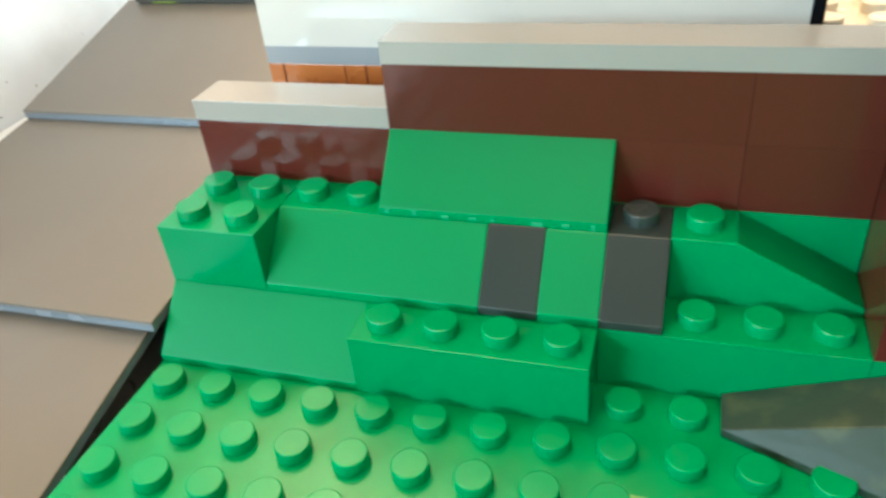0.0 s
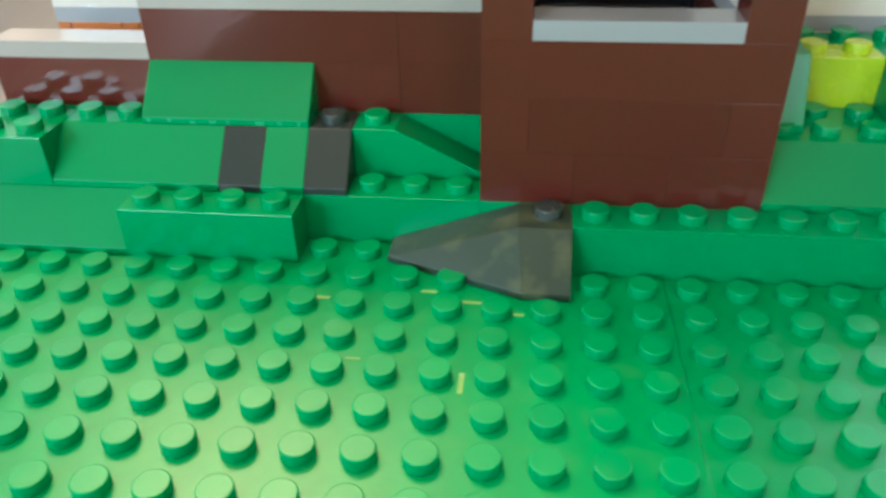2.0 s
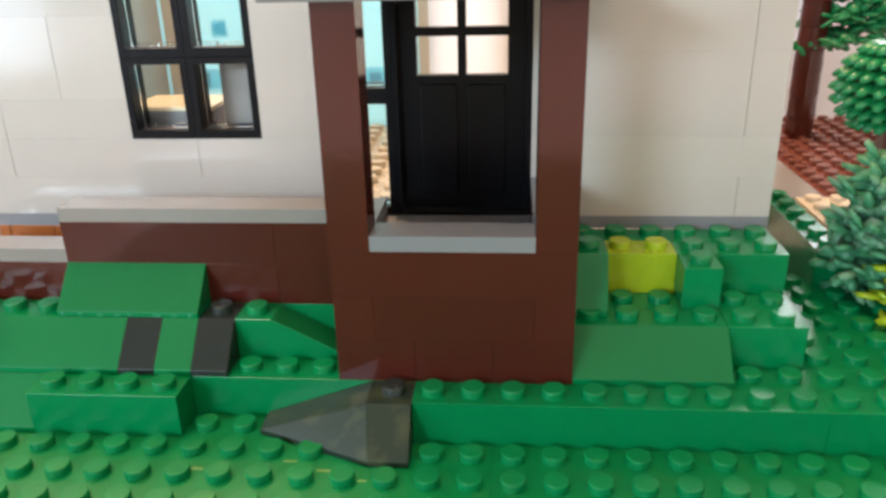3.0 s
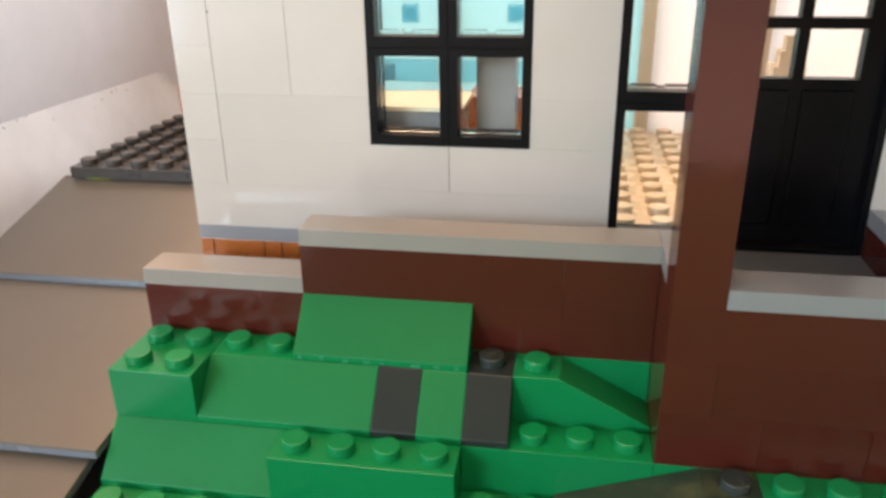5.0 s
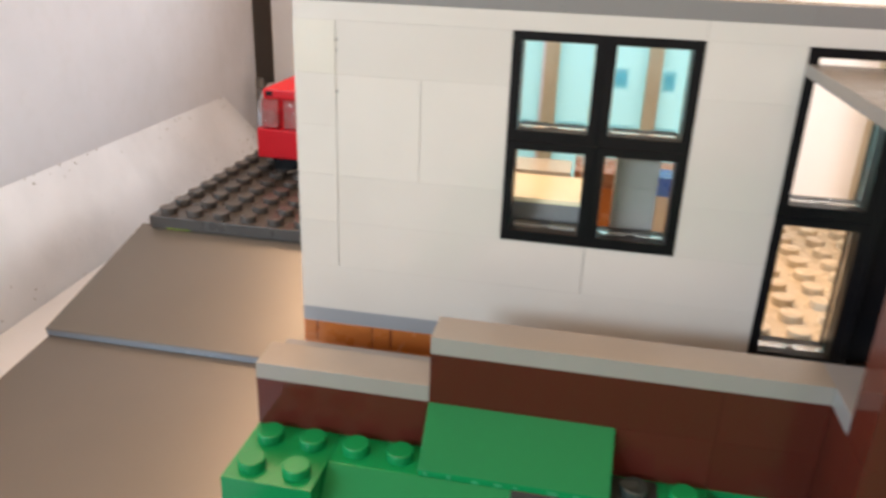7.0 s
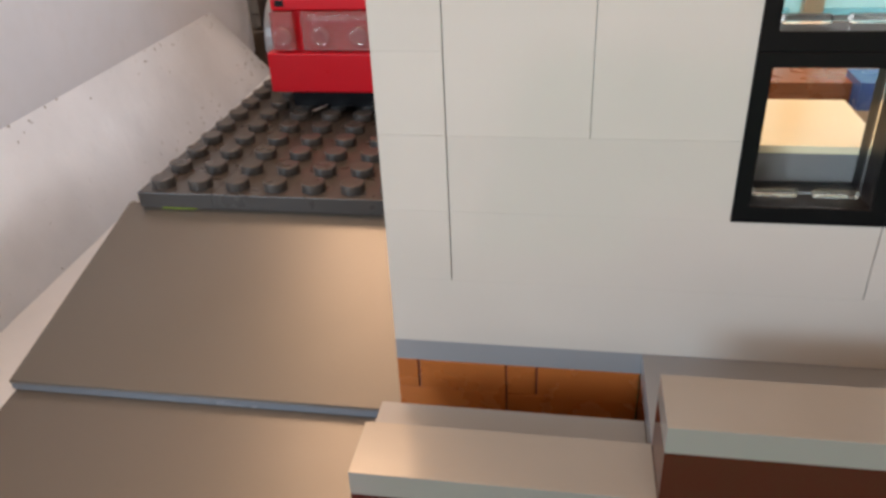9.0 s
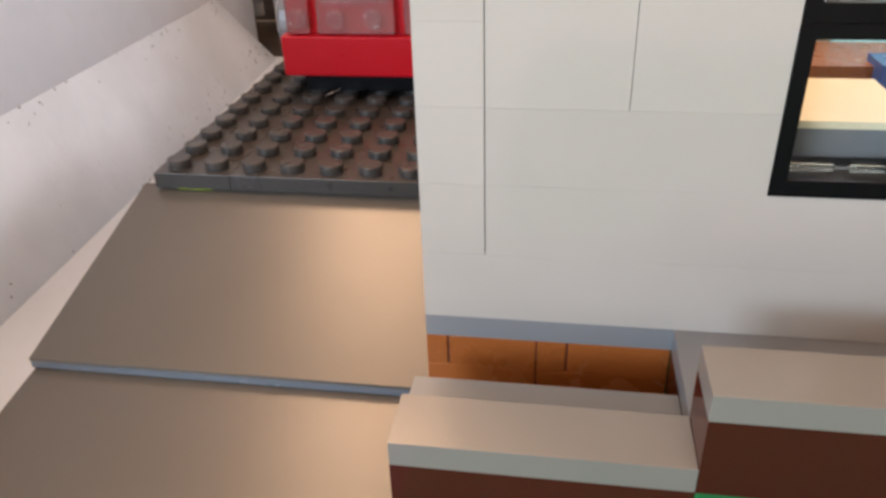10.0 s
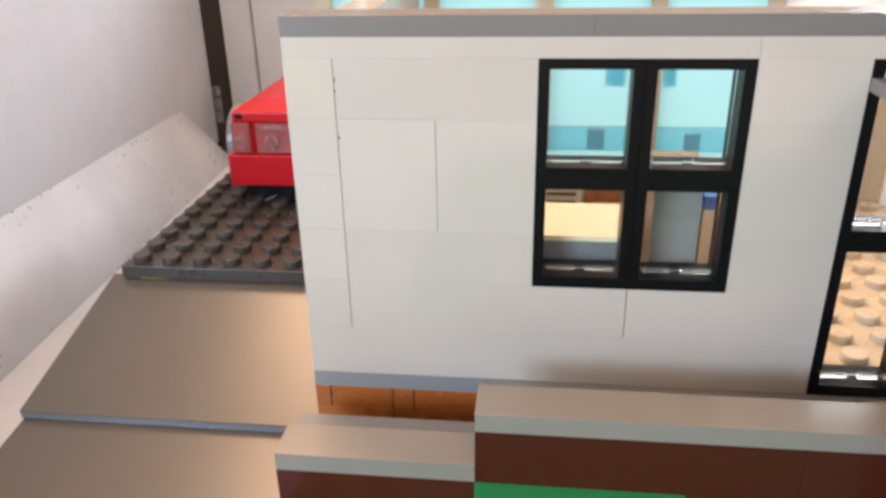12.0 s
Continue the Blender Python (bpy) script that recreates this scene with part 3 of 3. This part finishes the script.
for x in (5, 7):
    for z in (16, 22):
        window(x, z, 2, 6)
for z in (10, 19):
    window(11, z, 2, 9)
# door
df = put("door_frame", ring_mesh(4, 18, side=0.16, top=0.2, bottom=0.12), BLACK, hs, (13 * U, -0.02 * U, 4 * P), "black plastic door frame")
leaf = put("door", ring_mesh(3.72, 17.2, (1.86,), (13.05,), side=0.55, top=0.5, bottom=4.0, bar=0.24, depth=0.4), BLACK, hs, (13.14 * U, 0.25 * U, 4.4 * P), "closed black panelled door with four small panes")
for k in (0.62, 2.0):
    put("panel", block_mesh(1.1, 0.05, 8.2, 0.0003), BLACK, leaf, (k * U, -0.05 * U, 1.2 * P))
pane = put("pane", block_mesh(2.7, 0.1, 6.0, 0.0001), GLASS, leaf, (0.5 * U, 0.15 * U, 9.9 * P), "clear door pane")
pane.visible_shadow = False
# ---- inside the house ----
fl = tagged(empty("room_floor_plate", (1, 7, 9)), "tan studded plate floor of the toy house", "toy plate")
put("plate", block_mesh(22, 11, 1), TAN, fl, (0, 0, 0))
studs(fl, TAN, [(i, j, 1) for i in range(9, 16) for j in range(0, 11)])
tb = tagged(empty("toy_counter", (4.6, 7, 10)), "cream topped toy counter inside the window", "counter")
wall_block(tb, 4.6, 7.05, 10, 2.5, 2, 7.6, MGREY, "body")
wall_block(tb, 4.5, 7.02, 17.6, 2.7, 2.1, 0.3, CREAM, "top", "glossy cream counter top")
col = tagged(empty("toy_pillar", (7.55, 7.1, 10)), "dull grey pillar behind the window pane", "pillar")
for z in (10, 13, 16, 19):
    wall_block(col, 7.55, 7.1, z, 1, 1, 3, COPING)
sf = tagged(empty("toy_cupboard", (6.5, 13, 10)), "brown toy cupboard inside the house", "cupboard")
wall_block(sf, 6.5, 13, 10, 3.2, 2, 5, TIMBER, "body")
wall_block(sf, 6.5, 13, 15, 3.2, 2, 0.6, TIMBER, "top")
for x in (6.75, 8.2):
    wall_block(sf, x, 12.94, 11, 1.25, 0.08, 3.4, ORANGE, "drawer", "dark orange drawer front")
rd = tagged(empty("slotted_box", (4.5, 13, 10)), "white toy box with dark slots inside the house", "box")
wall_block(rd, 4.5, 13, 10, 1.9, 1.5, 5.4, WHITE, "body")
for z in (14.85, 14.2, 13.5):
    wall_block(rd, 5.3, 12.96, z, 0.95, 0.06, 0.22, SLATE, "slot", "dark slot")
bc = tagged(empty("toy_carton", (9.85, 12.5, 10)), "white toy carton with a blue top", "box")
wall_block(bc, 9.85, 12.5, 10, 0.8, 0.8, 4.4, WHITE, "body")
wall_block(bc, 9.85, 12.5, 14.4, 0.8, 0.8, 1.0, BLUE, "top", "blue top")
bx = tagged(empty("toy_box", (8.6, 12.5, 10)), "small blue and white toy box", "box")
wall_block(bx, 8.6, 12.5, 10, 1.2, 1, 4.5, WHITE, "body")
wall_block(bx, 8.6, 12.5, 14.5, 1.2, 1, 1.5, BLUE, "lid", "blue lid")

# back wall of pale blue panels between tan posts
bw = tagged(empty("back_wall", (1, 18, 10)), "pale turquoise panelled back wall with tan posts", "wall")
for i, x in enumerate((-2.65, 1.1, 4.95, 8.65, 12.4)):
    wall_block(bw, x + 0.05, 18, 10, 0.5, 0.6, 20, POST, "post", "slim tan post")
    if i < 4:
        wall_block(bw, x + 0.55, 18.3, 10, 3.2, 0.3, 20, AZURE, "panel", "pale turquoise panel")
for x, w in ((7.35, 0.7), (9.3, 0.45), (3.2, 0.7)):
    wall_block(bw, x, 18.24, 20.1, w, 0.08, 1.8, TEAL, "plaque", "small teal square on the panel")
    wall_block(bw, x + 0.12, 18.22, 20.45, w - 0.24, 0.06, 1.1, AZURE, "plaque_face", "paler middle of the square")
for x in (5.5, 9.2, 1.7):
    wall_block(bw, x, 18.2, 14.4, 2.9, 0.12, 2.2, TEAL, "rail", "darker teal rail")
for x, w, z, h in ((6.85, 0.6, 14.6, 1.9), (10.2, 0.55, 14.3, 1.8), (2.4, 0.5, 14.5, 1.7)):
    wall_block(bw, x, 18.08, z, w, 0.1, h, DUSK, "block", "greyish blue block on the rail")
wall_block(bw, 8.95, 17.9, 14.2, 1.7, 0.25, 0.4, CREAM, "shelf", "slim cream shelf")
iw = tagged(empty("inner_wall", (13, 18, 10)), "white inner wall of the toy house", "wall")
wall_block(iw, 12.9, 17.9, 10, 3.4, 0.3, 19, PALE)
wall_block(iw, 16.3, 17.9, 10, 0.7, 1, 19, TAN, "post", "tan door post")
wall_block(iw, 17.0, 17.9, 10, 6, 0.3, 19, PALE)
tp = tagged(empty("toy_trophy", (16.3, 14, 10)), "small stack of tan toy pieces", "toy pieces")
for k, (w, z, h) in enumerate(((1.0, 10, 8), (0.7, 18, 1.2), (0.45, 19.2, 1.2))):
    wall_block(tp, 16.3 + (1 - w) / 2, 14, z, w, w, h, TAN)

# ---- driveway ----
# Bluish grey for the slab edges: the cool window light put into the colour.
COOL_EDGE = plastic("cool_lit_grey_plastic", (0.15, 0.17, 0.20), rough=0.2)


def tilted_mesh(name, x0, x1, y0, z0, y1, z1, top, th, mat, parent, label=""):
    bm = bmesh.new()
    prof = [(y0, z0 - top), (y1, z1 - top), (y1, z1 - th), (y0, z0 - th)]
    a = [bm.verts.new((x0 * U, p * U, q * U)) for p, q in prof]
    c = [bm.verts.new((x1 * U, p * U, q * U)) for p, q in prof]
    bm.faces.new(a)
    bm.faces.new(c)
    for i in range(4):
        bm.faces.new((a[i], a[(i + 1) % 4], c[(i + 1) % 4], c[i]))
    bmesh.ops.recalc_face_normals(bm, faces=bm.faces)
    soften(bm, 0.00015, 2)
    me = bpy.data.meshes.new(name)
    bm.to_mesh(me)
    bm.free()
    return put(name, me, mat, parent, (0, 0, 0), label)


def driveway_slab(x0, x1, y0, z0, y1, z1):
    ob = tagged(empty("driveway_slab"), "large smooth greyish brown driveway slab", "toy tile", "driveway slabs")
    tilted_mesh("tile", x0, x1, y0, z0, y1, z1, 0, 0.07, ROAD, ob)
    # Added layer that shows as the slab's cool-lit edge.
    tilted_mesh("under_plate", x0 + 0.01, x1 - 0.01, y0 + 0.01, z0, y1, z1, 0.072, 0.24, COOL_EDGE, ob, "slab edge coloured bluish for the cool light on it")


driveway_slab(-8.45, -0.04, 6.7, 1.80, 12.3, 3.17)
driveway_slab(-8.4, -0.08, 0.15, 0.80, 7.2, 1.60)
driveway_slab(-8.2, -0.35, -6.0, -0.85, 0.6, 0.53)
solid("driveway_support", SLATE, [(-7.8, -2), (-0.9, -2), (-0.9, 11.9), (-7.8, 11.9)], -1.2, -0.35, None, 0.0, "dark plastic base under the driveway", "support")
gp = tagged(empty("studded_plate", (-8, 12, 7.95)), "dark grey studded plates carrying the red toy car", "toy plate")
put("plate", block_mesh(2, 16, 1), SLATE, gp, (0, 0, 0))
put("plate", block_mesh(10, 16, 1), SLATE, gp, (2 * U, 0, 0))
put("strip", block_mesh(0.9, 1, 0.03), LIME, gp, (0.6 * U, -0.003 * U, -0.04 * P), "thin yellow-green edge")
studs(gp, SLATE, [(i, j, 1) for i in range(8) for j in range(14)])
solid("plate_support", BLACK, [(-7.4, 12.2), (-0.2, 12.2), (-0.2, 27), (-7.4, 27)], -1.2, 3.3, None, 0.0, "dark base under the studded plates", "support")

# ---- car ----
CX, CY = -7.4, 18.9
car = tagged(empty("toy_car", (CX, CY, 9.4)), "shiny red toy car with clear headlamps on the studded plate", "toy car")
CK = 0.95
car.location = (-6.3 * U, 17.5 * U, 4.06 * U)
car.scale = (CK, CK, CK)


def car_box(name, x0, x1, y0, y1, z0, z1, mat, label="", bev=0.0003):
    return put(name, block_mesh(round(x1 - x0, 3), round(y1 - y0, 3), round((z1 - z0) / 0.4, 3), bev), mat, car, ((x0 - CX) * U, (y0 - CY) * U, z0 * U - 9.4 * P), label)


car_box("bumper", -7.4, -0.75, 18.9, 20.9, 4.12, 5.38, RED, "glossy red bumper", 0.0005)
car_box("chassis", -6.9, -0.9, 19.4, 27, 3.5, 4.13, BLACK, "black underbody")
car_box("grille", -7.2, -0.8, 19.3, 20.4, 5.36, 6.62, RED, "red grille block")
for x0, x1 in ((-7.2, -6.45), (-6.2, -3.75), (-3.45, -1.0)):
    car_box("headlamp", x0, x1, 19.02, 19.35, 5.42, 6.6, CLEAR, "clear plastic headlamp", 0.0004)
for cx in (-6.83, -5.6, -4.4, -2.9, -1.6):
    bm = bmesh.new()
    rings = []
    for rad, dep in ((0.0024, 0.0), (0.0022, -0.0006), (0.0016, -0.0006), (0.0014, 0.0)):
        rings.append([bm.verts.new((rad * math.cos(2 * math.pi * i / 20), dep, rad * math.sin(2 * math.pi * i / 20))) for i in range(20)])
    for p, q in zip(rings, rings[1:]):
        for i in range(20):
            bm.faces.new((p[i], p[(i + 1) % 20], q[(i + 1) % 20], q[i])).smooth = True
    bm.faces.new(rings[0])
    me = bpy.data.meshes.new("lens")
    bm.to_mesh(me)
    bm.free()
    put("lens", me, CLEAR, car, ((cx - CX) * U, 0.1 * U, 5.88 * U - 9.4 * P), "round clear lens")
for x0, x1 in ((-6.0, -3.9), (-3.3, -1.2)):
    car_box("ridge", x0, x1, 18.9, 19.1, 6.36, 6.5, CLEAR, "clear moulded ridge", 0.0005)


def hood():
    """A low bonnet with an upright lip and a nearly level top."""
    bm = bmesh.new()
    lo = [(-7.15, 19.15), (-0.8, 19.15), (-0.8, 26), (-7.15, 26)]
    hi = [(-6.6, 20.6), (-1.4, 20.6), (-1.4, 26), (-6.6, 26)]
    rows = [[bm.verts.new(((x - CX) * U, (y - CY) * U, z * U - 9.4 * P)) for x, y in ring] for ring, z in ((lo, 6.62), (lo, 7.02), (hi, 7.2))]
    bm.faces.new(rows[0])
    bm.faces.new(rows[2])
    for p, q in zip(rows, rows[1:]):
        for i in range(4):
            bm.faces.new((p[i], p[(i + 1) % 4], q[(i + 1) % 4], q[i]))
    bmesh.ops.recalc_face_normals(bm, faces=bm.faces)
    soften(bm, 0.0005, 3)
    me = bpy.data.meshes.new("hood")
    bm.to_mesh(me)
    bm.free()
    return put("hood", me, RED, car, (0, 0, 0), "low red bonnet with an upright front lip")


hood()
car_box("air_slot", -7.0, -6.7, 19.13, 19.5, 6.74, 6.94, BLACK, "dark slot under the bonnet", 0.0001)
car_box("knob", -5.92, -5.2, 22.6, 23.2, 7.18, 7.68, RED, "small red piece on the bonnet")
car_box("knob_top", -5.8, -5.3, 22.65, 23.15, 7.68, 8.25, RED, "small red piece on the bonnet")
car_box("pin", -5.76, -5.5, 22.75, 23.0, 8.25, 8.7, BLACK, "black pin on the red piece")


def disc(name, x, y, z, r, w, mat, label):
    bm = bmesh.new()
    bmesh.ops.create_cone(bm, cap_ends=True, segments=32, radius1=r * U, radius2=r * U, depth=w * U)
    soften(bm, 0.0006, 3)
    bmesh.ops.rotate(bm, matrix=Matrix.Rotation(radians(90), 3, "Y"), verts=bm.verts)
    me = bpy.data.meshes.new(name)
    bm.to_mesh(me)
    bm.free()
    return put(name, me, mat, car, ((x - CX) * U, (y - CY) * U, z * U - 9.4 * P), label)


for x in (-6.3, -1.6):
    for y in (20.7, 25.4):
        disc("tyre", x, y, 4.08, 0.8, 1.0, BLACK, "black rubber tyre")
disc("mudguard", -7.6, 21.4, 5.35, 1.5, 0.45, LGREY, "pale grey rounded mudguard")
cu = bpy.data.curves.new("thread", "CURVE")
cu.dimensions, cu.bevel_depth = "3D", 0.00013
sp = cu.splines.new("POLY")
pts = ((-4.62, 18.62, 4.12), (-4.62, 18.38, 4.0), (-4.75, 18.12, 3.88), (-4.75, 17.87, 3.88), (-4.88, 17.62, 3.88), (-5.0, 17.38, 3.88))
sp.points.add(len(pts) - 1)
for q, v in zip(sp.points, pts):
    q.co = (v[0] * U, v[1] * U, v[2] * U, 1)
cu.materials.append(PAINT)
tagged(new("thread", cu), "loose pale thread under the red toy car", "thread")

# ---- plants and terraces at the far side ----
toy_brick(24, 2, 0, 4, 6, 3, GREEN, "glossy green terrace brick beside the house")
gs = tagged(empty("toy_hedge_wall", (26.1, 7.3, 0)), "low green studded wall beside the house", "toy brick wall")
for k in range(6):
    wall_block(gs, 26.1, 7.3 + k, 3, 1, 1, 3, GREEN)
studs(gs, GREEN, [(26.1, 7.3 + k, 6) for k in range(6)], (26.1, 7.3, 0))
wall_block(gs, 26.1, 7.3, 0, 1, 6.0, 3, GREEN, "base")
tn = tagged(empty("tan_plate", (28.2, 11.3, 0)), "tan studded plate beside the house", "toy plate")
wall_block(tn, 28.2, 11.3, 0, 6, 4, 3, GREEN, "base")
wall_block(tn, 28.2, 11.3, 3, 6, 4, 1, TAN, "plate")
studs(tn, TAN, [(28.2 + i, 11.3 + j, 4) for i in range(6) for j in range(4)], (28.2, 11.3, 0))
rp = tagged(empty("brown_plate", (24.3, 16.4, 0)), "reddish brown studded plate with a smooth grey strip", "toy plate")
wall_block(rp, 24.3, 16.4, 0, 5.6, 16, 3, LGREY, "strip")
wall_block(rp, 29.9, 16.4, 0, 10, 16, 3, RUST, "plate")
studs(rp, RUST, [(29.9 + i, 16.4 + j, 3) for i in range(10) for j in range(16)], (24.3, 16.4, 0))


def tree(x, y, z0, z1, label):
    """A toy tree: round trunk pieces, a leafy collar and clumps of moulded leaves."""
    ob = tagged(empty("toy_tree", (x, y, z0)), label, "toy tree")
    n = max(1, int((z1 - z0) / 3))
    for k in range(n):
        bm = bmesh.new()
        bmesh.ops.create_cone(bm, cap_ends=True, segments=22, radius1=0.74 * U, radius2=0.71 * U, depth=3 * P * 0.99)
        soften(bm, 0.0002)
        me = bpy.data.meshes.new("trunk")
        bm.to_mesh(me)
        bm.free()
        put("trunk", me, BROWN, ob, (0, 0, (3 * k + 1.5) * P))
    return ob


def leaf_mesh(seed):
    """A moulded leaf piece: a flat sprig of small pointed lobes round a stud."""
    def build(bm):
        r = random.Random(seed)
        for k in range(12):
            a = 2 * math.pi * k / 12 + r.uniform(-0.2, 0.2)
            d = r.uniform(0.35, 1.1) * U
            res = bmesh.ops.create_icosphere(bm, subdivisions=1, radius=0.30 * U)
            m = Matrix.Translation((d * math.cos(a), d * math.sin(a), r.uniform(-0.12, 0.16) * U)) @ Matrix.Rotation(a + r.uniform(-0.5, 0.5), 4, "Z") @ Matrix.Rotation(r.uniform(-0.5, 0.3), 4, "Y") @ Matrix.Diagonal((1.35, 0.7, 0.32, 1))
            bmesh.ops.transform(bm, matrix=m, verts=res["verts"])
        res = bmesh.ops.create_cone(bm, cap_ends=True, segments=14, radius1=0.3 * U, radius2=0.28 * U, depth=0.9 * P)
        bmesh.ops.translate(bm, vec=(0, 0, 0.12 * U), verts=res["verts"])
        for f in bm.faces:
            f.smooth = True
    return keep(("leaves", seed), build)


t1 = tree(32.4, 27.4, 3, 39, "tall toy tree with a brown trunk and green leaf pieces")
put("collar", leaf_mesh(3), LEAF, t1, (0, 0, 12.4 * P), "ring of green leaves").scale = (0.8, 0.8, 2.2)
r = random.Random(8)
for k in range(26):
    o = put("leaves", leaf_mesh(k % 5), LEAF, t1, (r.uniform(0.6, 4.5) * U, r.uniform(-2.5, 2.5) * U, r.uniform(12.5, 21) * P))
    o.rotation_euler = (r.uniform(-0.6, 0.6), r.uniform(-0.6, 0.6), r.uniform(0, 6))
    o.scale = (1.3, 1.3, 1.3)


def shrub(x, y, z0, height, radius, count, mat, label, seed):
    """A bush of many leaf pieces round a stem, with gaps between them."""
    ob = tagged(empty("toy_shrub", (x, y, z0)), label, "toy plant")
    put("stem", block_mesh(0.4, 0.4, height * 0.8), mat, ob, (-0.2 * U, -0.2 * U, 0))
    r = random.Random(seed)
    for k in range(count):
        v = (k + 0.5) / count
        a, q = 2.4 * k + r.uniform(-0.3, 0.3), radius * math.sqrt(max(0.08, math.sin(math.pi * (0.12 + 0.83 * v)))) * r.uniform(0.45, 0.9)
        o = put("leaves", leaf_mesh((seed + k) % 5), mat, ob, (q * math.cos(a) * U, q * math.sin(a) * U, (0.4 + v * height) * P))
        o.scale = (1.05, 1.05, 1.2)
        o.rotation_euler = (r.uniform(-0.7, 0.7), r.uniform(-0.7, 0.7), r.uniform(0, 6))
    return ob


shrub(27.9, 6.5, 3, 10, 1.45, 36, GLARE_LEAF, "dense green toy shrub on the terrace, paled by painted glare", 1)
shrub(28.7, 4.6, 0, 8, 1.2, 20, LIME, "low lime green toy plant beside the terrace", 2)


def pine(x, y, z0, stem, rows, radius, label):
    """A round tree of stacked leafy rings on a short stem."""
    ob = tagged(empty("toy_pine", (x, y, z0)), label, "toy tree")
    put("stem", block_mesh(0.6, 0.6, stem + 2), BROWN, ob, (-0.3 * U, -0.3 * U, 0))

    def ring(bm, rad):
        n = 22
        for k in range(n):
            a = 2 * math.pi * k / n
            res = bmesh.ops.create_icosphere(bm, subdivisions=1, radius=0.27 * U)
            m = Matrix.Translation((rad * U * math.cos(a), rad * U * math.sin(a), 0)) @ Matrix.Rotation(a, 4, "Z") @ Matrix.Rotation(0.5, 4, "Y") @ Matrix.Diagonal((1.6, 0.8, 0.4, 1))
            bmesh.ops.transform(bm, matrix=m, verts=res["verts"])
        res = bmesh.ops.create_cone(bm, cap_ends=True, segments=20, radius1=rad * U, radius2=rad * U * 0.9, depth=0.5 * P)
        for f in bm.faces:
            f.smooth = True

    for k in range(rows):
        rad = round(radius * math.sqrt(math.sin(math.pi * (k + 1) / (rows + 1))), 2)
        put("leaf_ring", keep(("leaf_ring", rad), lambda bm: ring(bm, rad)), LEAF, ob, (0, 0, (stem + k) * P))
    return ob


pine(28.9, 10.0, 0, 14.8, 7, 1.75, "round green toy tree of stacked leaf rings")
